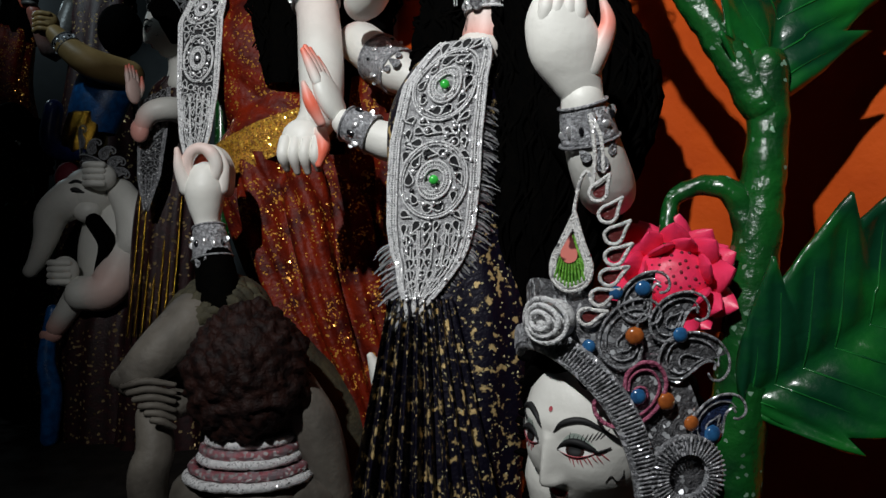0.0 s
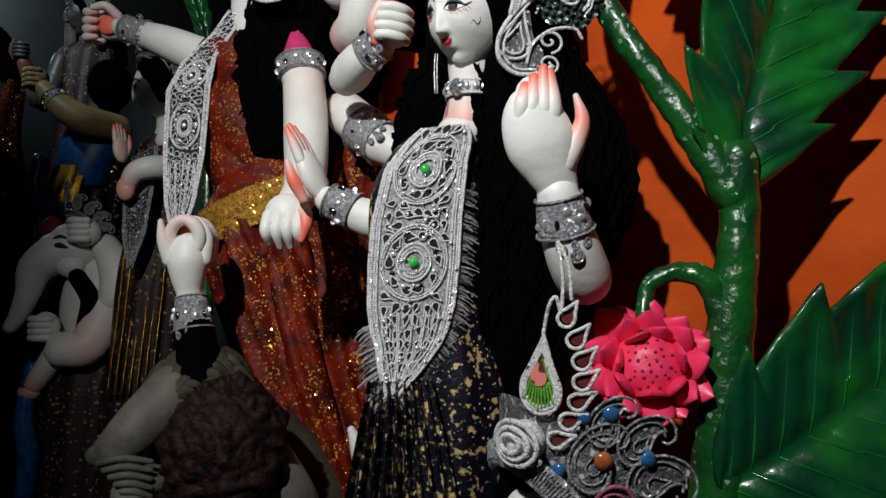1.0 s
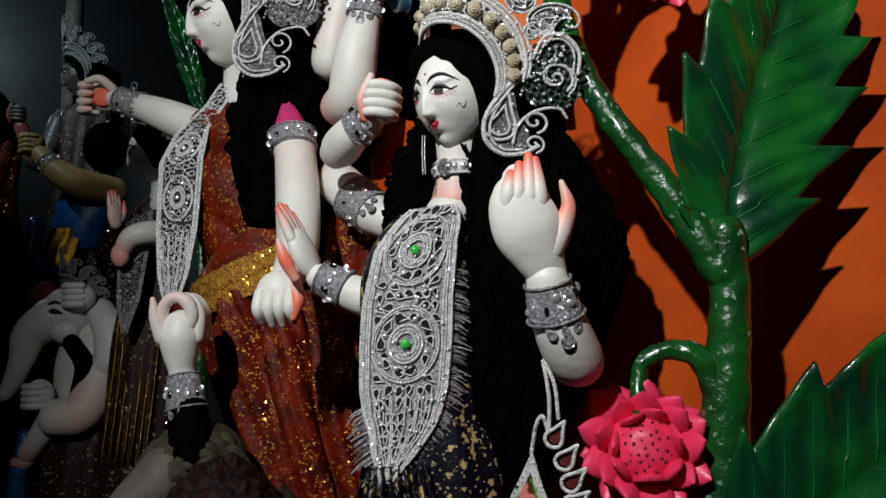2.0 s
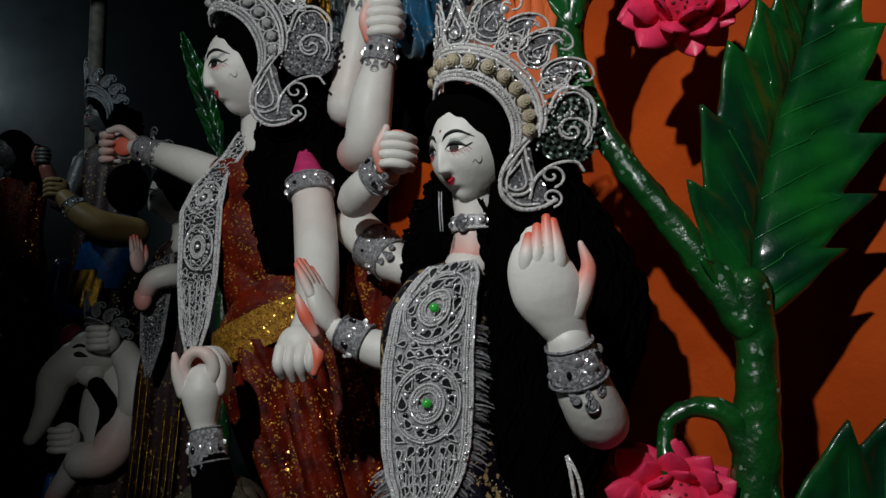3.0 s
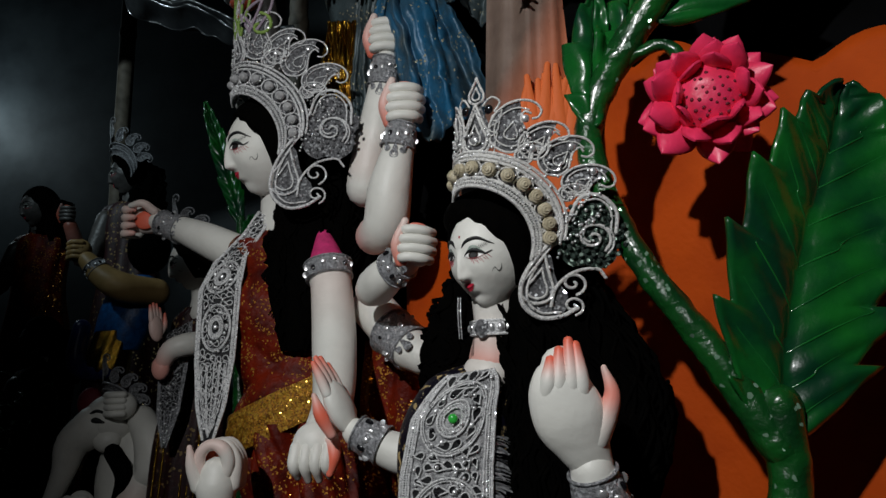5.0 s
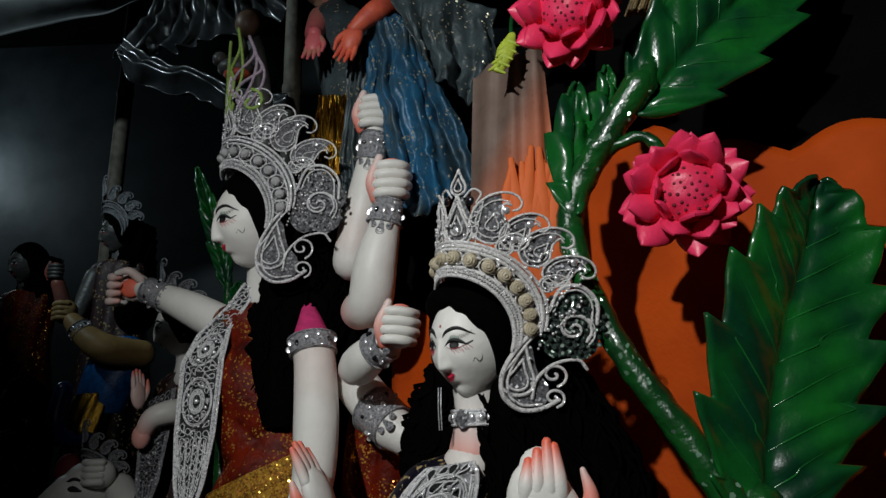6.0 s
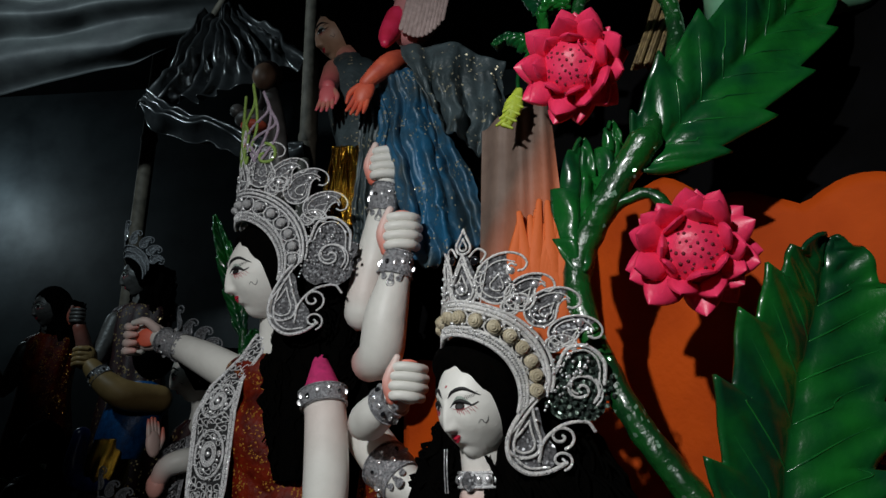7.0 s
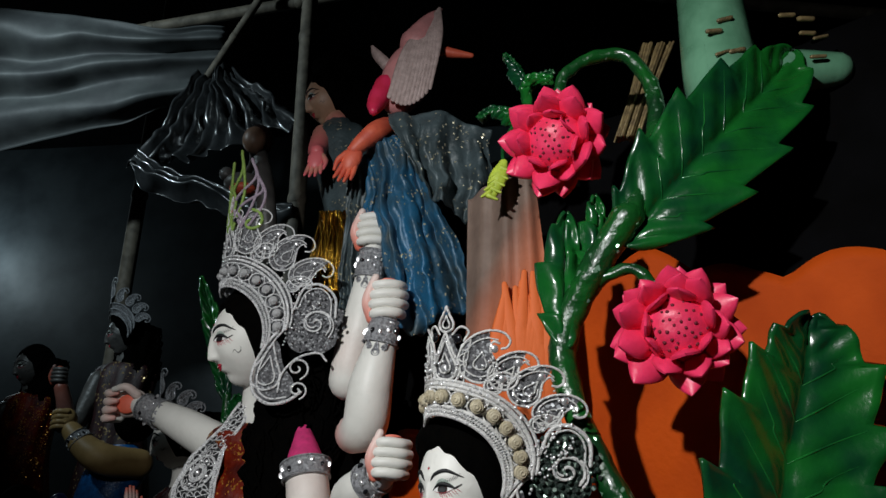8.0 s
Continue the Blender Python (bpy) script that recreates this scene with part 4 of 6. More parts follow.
def lace_plate(name, at, surf, half, label, rosettes, ropes, gems, fringe=(0.3, 1.0), seed=1, cloth=None):
    """A long lace breastplate: surf(q, s) with s down its length and q across in half-widths."""
    ob = thing(name, at, label, "breastplate", "lace breastplates")
    rnd = random.Random(seed)
    at_uv = lambda x, s, w=0.0: surf(x, s, w)
    bm = mesh()
    ring_skin(bm, [[bm.verts.new(surf(half(s) * q, s, -0.002)) for q in np.linspace(-1, 1, 15)] for s in np.linspace(0.005, 0.985, 60)], 0, False)
    part("ground", bm, cloth or LACE, ob)
    bm = mesh()
    for g in (-1, 1):
        for k, r in ((0.985, 0.0032), (0.93, 0.0018), (0.86, 0.0018), (0.80, 0.0026)):
            rope(bm, [(g * half(s) * k, s) for s in np.linspace(0.01, 0.98, 34)], at_uv, r, 0, 0.001, 90)
        for s in np.linspace(0.02, 0.96, 110):
            rope(bm, [(g * half(s) * 0.81, s), (g * half(s) * 0.97, s)], at_uv, 0.0012, 0, 0.001, 3)
    part("border", bm, ropes, ob)
    for c, r in rosettes:
        bm = mesh()
        ln = r[1]
        for k, t in ((1.0, 0.0024), (0.93, 0.0016), (0.5, 0.0026), (0.4, 0.0016), (0.3, 0.002)):
            rope(bm, [(r[0] * k * math.cos(w), c + ln * k * math.sin(w)) for w in np.linspace(0, 6.283, 24)], at_uv, t, 0, 0.001, 50)
        for i in range(40):
            w = 2 * math.pi * i / 40
            rope(bm, [(r[0] * 0.31 * math.cos(w), c + ln * 0.31 * math.sin(w)), (r[0] * 0.49 * math.cos(w), c + ln * 0.49 * math.sin(w))], at_uv, 0.0011, 0, 0.001, 3)
        part("rosette", bm, ropes, ob)
        gem(at_uv, 0, c, min(r[0], 0.05) * 0.16, gems, ob, "gem", 0.004)
        for i in range(8):
            w = 2 * math.pi * (i + 0.5) / 8
            gem(at_uv, r[0] * 0.68 * math.cos(w), c + ln * 0.68 * math.sin(w), 0.0045, (MIRROR, JET)[i % 2], ob)
    bm, holes, ls = mesh(), mesh(), LACE_LEN[0]

    def eyelet(x, c, k, slim, turn):
        """A dark opening with a corded rim."""
        loop = [(x + k * (slim * px * math.cos(turn) - py * math.sin(turn)), c + k / ls * (slim * px * math.sin(turn) + py * math.cos(turn))) for px, py in DROP]
        rope(bm, loop, at_uv, 0.0016, 0, 0.0014, 18)
        fill(holes, loop, at_uv, 0, 0.0006)

    for c, r in rosettes:
        for k, count, size in ((0.74, 10, 0.0145),):
            for i in range(count):
                w = 2 * math.pi * (i + rnd.uniform(-0.2, 0.2)) / count
                x, y = r[0] * k * math.cos(w), c + r[1] * k * math.sin(w)
                if 0.01 < y < 0.95 and abs(x) < 0.76 * half(y):
                    eyelet(x, y, min(1, r[0] / 0.05) * size * rnd.uniform(0.75, 1.15), 1.05, w + rnd.uniform(-0.6, 0.6))
    for j in range(int(ls / 0.0205)):
        s = 0.03 + 0.93 * j * 0.0205 / ls
        count = max(1, int(1.5 * half(s) / 0.0155))
        for i in range(count):
            x = half(s) * 0.72 * (2 * (i + 0.5) / count - 1 + rnd.uniform(-0.25, 0.25) / count)
            if any((x / r[0]) ** 2 + ((s - c) / r[1]) ** 2 < 1.12 for c, r in rosettes):
                continue
            eyelet(x, s + rnd.uniform(-0.008, 0.008), rnd.uniform(0.011, 0.0155), rnd.uniform(0.85, 1.2), rnd.uniform(-0.5, 0.5) + (0 if s > 0.66 else 1.2 * rnd.choice((-1, 0, 1))))
    tagged(part("lining", holes, HOLE, ob, "black cloth showing through the lace"), "black cloth showing through the lace", kind="stuff")
    for g in (-1, -0.45, 0.1, 0.55, 1):
        rope(bm, [(g * half(0.7) * 0.7, 0.68), (g * half(0.8) * 0.75, 0.78), (g * half(0.9) * 0.5, 0.9), (0, 0.97)], at_uv, 0.002, 0, 0.001)
        rope(bm, [(g * half(0.7) * 0.6, 0.68), (g * half(0.8) * 0.62, 0.78), (g * half(0.9) * 0.36, 0.9), (0, 0.96)], at_uv, 0.0016, 0, 0.001)
    part("filigree", bm, ropes, ob)
    bm = mesh()
    for i in range(120):
        s = rnd.uniform(0.03, 0.95)
        ball(bm, surf(rnd.uniform(-0.95, 0.95) * half(s), s, 0.003), rnd.choice((0.0014, 0.002, 0.0036)), 0, 6)
    tagged(part("glitter", bm, MIRROR, ob), kind="stuff")
    if fringe:
        bm = mesh()
        for g in (-1, 1):
            for s in np.linspace(fringe[0] if g > 0 else max(0.72, fringe[0]), 0.99, 130 if g > 0 else 50):
                p = surf(g * half(s) * 0.97, s, -0.002)
                q = surf(g * (half(s) + 0.012), s + 0.012 + 0.05 * max(0, s - 0.6), -0.004)
                d = (q - p).normalized() * rnd.uniform(0.024, 0.042) + Vector([rnd.uniform(-0.005, 0.005) for _ in range(3)])
                t = Vector((rnd.uniform(-1, 1), rnd.uniform(-1, 1), rnd.uniform(-1, 1))).cross(d).normalized() * 0.002
                a = [bm.verts.new(v) for v in (p - t, p + t, p + d * 0.6 + t, p + d * 0.6 - t)]
                b = [bm.verts.new(p + d + t * 0.6 + Vector((0, 0, -0.003))), bm.verts.new(p + d - t * 0.6 + Vector((0, 0, -0.003)))]
                bm.faces.new(a)
                bm.faces.new((a[3], a[2], b[0], b[1]))
        tagged(part("fringe", bm, FRINGE, ob, "silver tinsel fringe"), kind="stuff")
    return ob


LACE_LEN = [0.45]
FACE_MATS = [SKIN, HAIR, WHITE, BLACK, IRIS, LIP, LASH, LIDTINT]


def hair_fall(bm, rows, mat, seed, strands, amount=0.03, r=0.004):
    """A hanging mass of hair with loose curled locks over it."""
    rnd = random.Random(seed)
    loft(bm, rows, mat, 36, lambda w, s: 0.08 * math.sin(w * 9 + s * 7) + 0.05 * math.sin(w * 17 - s * 21), n=30)
    path = spline(rows, 40)
    for i in range(strands):
        w, a = rnd.uniform(0, 6.28), rnd.randint(0, 25)
        ph = rnd.uniform(0, 6)
        pts = []
        for k in range(8):
            x, y, z, rx, ry = path[min(39, a + k * 2)]
            e = 1.02 + 0.05 * math.sin(k * 2.2 + ph)
            pts.append((x + rx * e * math.cos(w) + amount * 0.4 * math.sin(k * 1.9 + ph), y + ry * e * math.sin(w), z + amount * 0.3 * math.cos(k * 1.9 + ph)))
        tube(bm, pts, [r, r, r, r, r, r, r * 0.8, r * 0.3], mat, 5, n=22)

# ---------- the statue in navy brocade ----------
HEAD_A = Matrix.Translation((0.083, 1.105, 1.723)) @ pose(0, 0, 0, 3, 2, -45) @ Matrix.Scale(0.97, 4)
bm = mesh()
head(bm, HEAD_A)
tube(bm, [(0.085, 1.125, 1.66), (0.078, 1.125, 1.60), (0.073, 1.13, 1.55)], [0.046, 0.036, 0.042], 0, 20, blush=[0, 0.1, 0.55])
ball(bm, (0.066, 1.128, 1.53), (0.046, 0.045, 0.036), 0, 24, blush=0.05)
# raised arm with the back of the hand to the viewer
tube(bm, [(0.252, 1.0, 1.292), (0.236, 0.972, 1.287), (0.209, 0.935, 1.335), (0.188, 0.914, 1.4)], [0.03, 0.041, 0.039, 0.029], 0, 22, n=40)
tube(bm, [(0.14, 1.14, 1.49), (0.21, 1.08, 1.38), (0.25, 1.01, 1.295)], [0.05, 0.045, 0.036], 1, 16)
tube(bm, [(0.19, 0.915, 1.385), (0.187, 0.91, 1.408), (0.178, 0.904, 1.43), (0.163, 0.898, 1.464), (0.1535, 0.895, 1.495), (0.152, 0.893, 1.518), (0.154, 0.895, 1.535)], [0.03, 0.029, 0.036, 0.0475, 0.0455, 0.038, 0.027], 0, 36, n=40, flat=0.6, side=(0, 1, 0))
for x0, x1, z1 in ((0.128, 0.139, 1.543), (0.143, 0.151, 1.555), (0.161, 0.164, 1.567), (0.177, 0.173, 1.561)):
    tube(bm, [(x0, 0.89, 1.482), ((x0 + x1) / 2 + 0.001, 0.879, 1.515), (x1, 0.884, z1)], [0.0095, 0.0115, 0.0065], 0, 14, n=20, blush=[0, 0, 0.95])
tube(bm, [(0.192, 0.902, 1.44), (0.208, 0.896, 1.468), (0.2175, 0.89, 1.498), (0.209, 0.889, 1.531)], [0.02, 0.0155, 0.0105, 0.004], 0, 14, n=24, blush=[0, 0.2, 0.75, 0.3])
# the other arm, held out with the palm raised
tube(bm, [(0.0, 1.17, 1.5), (-0.02, 1.2, 1.44), (-0.03, 1.21, 1.4)], [0.04, 0.042, 0.04], 1, 20, n=16)
tube(bm, [(-0.03, 1.21, 1.39), (-0.1, 1.225, 1.395), (-0.18, 1.243, 1.432)], [0.04, 0.036, 0.025], 0, 20, n=30)
open_hand(bm, (-0.192, 1.246, 1.438), (-0.42, -0.08, 1), (0.35, 1, 0.1), (-1, 0.3, -0.42), 0.96, 0, 0.9, 0.02, 0.0, 1, 0.0)
tube(bm, [(-0.222, 1.228, 1.43), (-0.24, 1.222, 1.465), (-0.252, 1.222, 1.5)], [0.009, 0.012, 0.005], 0, 10, blush=[0.6, 0.95, 0.4])
# bodice and wrapped skirt
loft(bm, [(0.062, 1.15, 1.545, 0.04, 0.035), (0.05, 1.155, 1.52, 0.09, 0.06), (0.015, 1.165, 1.44, 0.105, 0.08), (0.005, 1.165, 1.33, 0.1, 0.078), (0.02, 1.17, 1.2, 0.1, 0.075), (0.03, 1.17, 1.08, 0.125, 0.085),
          (0.02, 1.17, 0.8, 0.13, 0.1), (0.0, 1.18, 0.5, 0.17, 0.13)], 8, 90, lambda w, s: 0.025 * math.sin(w * 11 + s * 3) * (s > 0.3), n=60)
# fan of pleats in front
rings = []
for j in range(40):
    s = j / 39
    ring = []
    for i in range(100):
        q = i / 99
        z = 1.12 - 0.6 * s
        wid = 0.055 + 0.13 * s
        x = -0.035 + 0.01 * s + (q - 0.5) * 2 * wid * 0.95
        ring.append(bm.verts.new((x, 1.082 - 0.03 * s - 0.022 * (0.35 + s) * math.cos(q * 9 * 2 * math.pi) + 1.2 * (x + 0.03) ** 2, z)))
    rings.append(ring)
ring_skin(bm, rings, 8, False)
ball(bm, (0.1, 1.15, 1.775), (0.085, 0.06, 0.085), 1, 24)
ball(bm, (0.075, 1.115, 1.79), (0.078, 0.07, 0.052), 1, 24)
# loose hair behind the neck and over the far shoulder
hair_fall(bm, [(0.08, 1.19, 1.72, 0.06, 0.05), (0.05, 1.2, 1.62, 0.085, 0.05), (0.03, 1.21, 1.52, 0.08, 0.04), (0.02, 1.21, 1.42, 0.05, 0.03)], 1, 6, 60)
hair_fall(bm, [(0.12, 1.16, 1.83, 0.06, 0.06), (0.15, 1.15, 1.72, 0.085, 0.07), (0.18, 1.13, 1.6, 0.11, 0.07), (0.215, 1.12, 1.48, 0.128, 0.06), (0.205, 1.13, 1.36, 0.12, 0.05), (0.17, 1.15, 1.2, 0.095, 0.04), (0.13, 1.17, 1.0, 0.06, 0.03)], 1, 3, 190)
tagged(part("statue", bm, FACE_MATS + [NAVY]), "white-faced clay goddess statue in dark gold-patterned brocade, hand raised", "statue", "festival statues")

crown("crown", (0.083, 1.03, 1.8), crown_surface(Matrix.Translation((0.098, 1.105, 1.738)) @ pose(0, 0, 0, 3, 12.1, -41.4) @ Matrix.Scale(0.86, 4), radius=0.103, wide=1.243),
      "tall white and silver rope crown with cream wound beads", WHITE_ROPE, PEARL, NET)


def profile(table):
    xs, ys = [p[0] for p in table], [p[1] for p in table]
    return lambda s: float(np.interp(s, xs, ys))


HALF_A = profile(((0, 0.034), (0.05, 0.053), (0.1, 0.061), (0.16, 0.068), (0.35, 0.0735), (0.5, 0.0745), (0.655, 0.071), (0.75, 0.062), (0.88, 0.036), (1, 0.003)))
MID_A = profile(((0, 0.036), (0.15, 0.004), (0.35, -0.011), (0.655, -0.019), (0.8, -0.024), (1, -0.052)))


def plate_a(x, s, w=0.0):
    return Vector((MID_A(s) + x, 1.07 + 0.012 * s + 2.6 * (x + 0.0) ** 2 - w, 1.535 - 0.45 * s + 0.12 * x * (1 - s)))


lace_plate("breastplate", (0, 1.07, 1.3), plate_a, HALF_A, "silver lace breastplate with green gems and tinsel fringe", [(0.165, (0.05, 0.125)), (0.5, (0.054, 0.135))], SILVER, EMERALD, (0.24, 1.0))


def choker(at, r, label, tilt=0.0):
    ob = thing("choker", at, label, "necklace")
    bm = mesh()
    c = Vector(at)
    for dz in (-0.011, 0.011):
        tube(bm, [c + Vector((r * math.cos(w), r * math.sin(w), dz)) for w in np.linspace(0, 6.283, 17)], 0.0025, 0, 6, n=40)
    tube(bm, [c - Vector((0, 0, 0.01)), c + Vector((0, 0, 0.01))], r, 0, 28, n=4, caps=False)
    part("band", bm, SILVER, ob)
    for i in range(9):
        w = radians(180 + 20 * i)
        bm = mesh()
        ball(bm, c + Vector((r * math.cos(w), r * math.sin(w), 0)) * 1.0, (0.006, 0.005, 0.008), 0, 10)
        part("jewel", bm, MIRROR, ob)
    bm = mesh()
    ball(bm, c + Vector((-0.55 * r, -0.9 * r, -0.002)), (0.013, 0.006, 0.016), 0, 14)
    part("medallion", bm, NET, ob)


choker((0.078, 1.125, 1.603), 0.041, "silver choker with a dark oval medallion")
cuff((0.189, 0.915, 1.397), (0.202, 0.93, 1.35), 0.03, 0.038, "silver mirror cuff on the raised wrist", 1)
cuff((-0.175, 1.242, 1.43), (-0.128, 1.231, 1.408), 0.03, 0.034, "silver mirror bangle on the outstretched wrist", 2, False)
bm = mesh()
for dx in (0.0, 0.004):
    tube(bm, [(0.018 + dx, 1.07, 1.65), (0.017 + dx, 1.068, 1.62), (0.018 + dx, 1.068, 1.585)], 0.0011, 0, 5)
tagged(part("earring", bm, FRINGE), "thin silver chain earring hanging beside the cheek", "earring")

# ---------- the tall statue in red silk ----------
HEAD_B = Matrix.Translation((-0.464, 1.64, 2.113)) @ pose(0, 0, 0, 2, 4, -53) @ Matrix.Scale(1.27, 4)
bm = mesh()
head(bm, HEAD_B)
tube(bm, [(-0.445, 1.665, 2.05), (-0.455, 1.68, 1.98), (-0.46, 1.7, 1.93)], [0.055, 0.042, 0.05], 0, 20)
tube(bm, [(-0.3, 1.575, 1.775), (-0.288, 1.56, 1.74), (-0.27, 1.5, 1.6), (-0.252, 1.39, 1.485), (-0.263, 1.31, 1.425)], [0.048, 0.049, 0.05, 0.042, 0.03], 0, 22, n=36, blush=[0, 0.1, 0, 0, 0])
ball(bm, (-0.268, 1.292, 1.405), (0.042, 0.028, 0.045), 0, 24)
for k in range(4):
    x = -0.297 + 0.02 * k
    tube(bm, [(x, 1.275, 1.405), (x - 0.002, 1.262, 1.375), (x + 0.002, 1.278, 1.343 + 0.006 * abs(k - 1.5))], [0.0125, 0.0115, 0.007], 0, 10, blush=[0, 0, 0.12])
tube(bm, [(-0.232, 1.28, 1.42), (-0.224, 1.265, 1.39), (-0.232, 1.262, 1.358)], [0.014, 0.013, 0.007], 0, 10, blush=[0.2, 0.9, 0.9])
tube(bm, [(-0.205, 1.64, 1.70), (-0.185, 1.6, 1.68), (-0.11, 1.5, 1.6), (-0.07, 1.47, 1.57)], [0.05, 0.052, 0.049, 0.04], 0, 20, blush=[0.4, 0, 0, 0])
tube(bm, [(-0.172, 1.42, 1.715), (-0.158, 1.395, 1.72), (-0.13, 1.35, 1.735), (-0.088, 1.315, 1.755)], [0.036, 0.042, 0.038, 0.029], 0, 20, blush=[0.2, 0, 0, 0])
fist(bm, (-0.062, 1.29, 1.782), (0.12, 0, 1), (1, 0.1, -0.1), (-0.25, -1, 0), 1.12, 0, 1, 0.85)
tube(bm, [(-0.185, 1.57, 1.865), (-0.152, 1.515, 1.878), (-0.138, 1.5, 1.96), (-0.115, 1.5, 2.06), (-0.105, 1.5, 2.12)], [0.046, 0.052, 0.051, 0.037, 0.03], 0, 22, n=30, blush=[0.4, 0, 0, 0, 0])
fist(bm, (-0.098, 1.5, 2.166), (0.05, 0, 1), (1, 0.05, 0), (-0.1, -1, -0.1), 1.4, 0, 1, 0.8)
tube(bm, [(-0.212, 1.62, 2.0), (-0.2, 1.61, 2.06), (-0.175, 1.6, 2.17), (-0.158, 1.6, 2.29), (-0.152, 1.6, 2.34)], [0.05, 0.05, 0.046, 0.033, 0.028], 0, 22, n=30, blush=[0.0, 0.1, 0, 0, 0])
fist(bm, (-0.15, 1.6, 2.395), (0.05, 0, 1), (1, 0.05, 0.05), (-0.2, -1, -0.1), 1.35, 0, 1, 0.9)
tube(bm, [(-0.48, 1.73, 1.83), (-0.58, 1.77, 1.87), (-0.7, 1.82, 1.93), (-0.82, 1.878, 1.985), (-0.87, 1.89, 2.003)], [0.055, 0.053, 0.047, 0.034, 0.03], 0, 22, n=30)
ball(bm, (-0.905, 1.9, 2.012), (0.05, 0.03, 0.042), 0, 24, blush=0.15)
ball(bm, (-0.903, 1.876, 2.006), (0.032, 0.009, 0.028), 0, 16, blush=0.95)
for k in range(4):
    z = 2.045 - 0.024 * k
    tube(bm, [(-0.935, 1.905, z), (-0.962, 1.89, z - 0.004), (-0.955, 1.862, z - 0.008), (-0.93, 1.86, z - 0.008)], [0.014, 0.0135, 0.012, 0.008], 0, 10, blush=[0, 0, 0.15, 0.5])
tube(bm, [(-0.875, 1.87, 2.03), (-0.9, 1.85, 2.05), (-0.935, 1.85, 2.045)], [0.014, 0.012, 0.008], 0, 10, blush=[0.2, 0.2, 0])
# hand whose finger and thumb make a ring
tube(bm, [(-0.45, 1.36, 1.08), (-0.458, 1.372, 1.13), (-0.47, 1.385, 1.18)], [0.043, 0.042, 0.038], 1, 20, n=12)
tube(bm, [(-0.475, 1.39, 1.19), (-0.484, 1.4, 1.235), (-0.488, 1.4, 1.255), (-0.491, 1.4, 1.285), (-0.493, 1.4, 1.32), (-0.493, 1.402, 1.345)], [0.034, 0.029, 0.026, 0.034, 0.041, 0.036], 0, 24, n=44)
tube(bm, [(-0.525, 1.392, 1.325), (-0.537, 1.38, 1.365), (-0.541, 1.374, 1.402)], [0.018, 0.0125, 0.0055], 0, 12, n=16, blush=[0, 0.1, 0.25])
tube(bm, [(-0.495 + 0.03 * math.cos(w), 1.386 - 0.006 * math.sin(w), 1.37 + 0.036 * math.sin(w)) for w in np.linspace(-1.5, 4.7, 14)], [0.014] * 6 + [0.012] * 8, 0, 12, n=44, blush=[0.05] * 5 + [0.22] * 9)
for k in range(3):
    y = 1.4 + 0.017 * k
    tube(bm, [(-0.459, y, 1.325), (-0.455, y, 1.37), (-0.472, y, 1.402), (-0.497, y, 1.408)], [0.016, 0.0135, 0.012, 0.009], 0, 12, blush=0.05)
ball(bm, (-0.495, 1.412, 1.37), (0.027, 0.008, 0.034), 0, 16, blush=1.0)
# white foot beside the skirt
tube(bm, [(-0.09, 1.36, 0.86), (-0.12, 1.36, 0.93), (-0.145, 1.355, 0.985)], [0.035, 0.025, 0.008], 0, 12)
# blouse sleeve, silk wrap, belt
tube(bm, [(-0.335, 1.65, 1.92), (-0.315, 1.61, 1.86), (-0.3, 1.575, 1.79)], [0.004, 0.026, 0.05], 10, 20, caps=False)
loft(bm, [(-0.46, 1.72, 1.94, 0.05, 0.045), (-0.455, 1.74, 1.89, 0.13, 0.08), (-0.465, 1.74, 1.76, 0.14, 0.09), (-0.44, 1.73, 1.6, 0.125, 0.085), (-0.43, 1.72, 1.45, 0.135, 0.1)], 8, 70,
     lambda w, s: 0.13 * crease(w * 1.5 + s * 15) + 0.05 * crease(w * 4 - s * 23) - 0.05, n=90)
for ring in loft(bm, [(-0.435, 1.71, 1.5, 0.145, 0.114), (-0.43, 1.71, 1.46, 0.15, 0.122), (-0.42, 1.71, 1.4, 0.152, 0.122)], 9, 90, lambda w, s: 0.02 * math.sin(w * 7 + s * 4) + 0.012 * math.sin(s * 16), n=16):
    for v in ring:
        v.co.z += 0.42 * (v.co.x + 0.44)
loft(bm, [(-0.39, 1.71, 1.43, 0.155, 0.11), (-0.34, 1.7, 1.3, 0.175, 0.13), (-0.28, 1.67, 1.08, 0.15, 0.13), (-0.2, 1.63, 0.86, 0.11, 0.11), (-0.15, 1.6, 0.7, 0.1, 0.1), (-0.13, 1.6, 0.5, 0.11, 0.1)], 8, 120,
     lambda w, s: 0.2 * crease(w * 8 + s * 6 + 0.8 * math.sin(s * 7)) + 0.09 * crease(w * 19 - s * 9) - 0.08, n=90)
loft(bm, [(-0.12, 1.66, 1.62, 0.09, 0.07), (-0.13, 1.68, 1.4, 0.1, 0.08), (-0.1, 1.68, 1.0, 0.09, 0.08), (-0.08, 1.68, 0.5, 0.1, 0.08)], 8, 60, lambda w, s: 0.16 * crease(w * 7 + s * 4), n=40)
ball(bm, (-0.42, 1.7, 2.18), (0.1, 0.08, 0.1), 1, 24)
hair_fall(bm, [(-0.41, 1.72, 2.24, 0.08, 0.08), (-0.37, 1.7, 2.1, 0.1, 0.09), (-0.345, 1.69, 1.98, 0.12, 0.08), (-0.35, 1.67, 1.86, 0.125, 0.06), (-0.375, 1.66, 1.74, 0.09, 0.05), (-0.39, 1.65, 1.6, 0.04, 0.03)], 1, 4, 120)
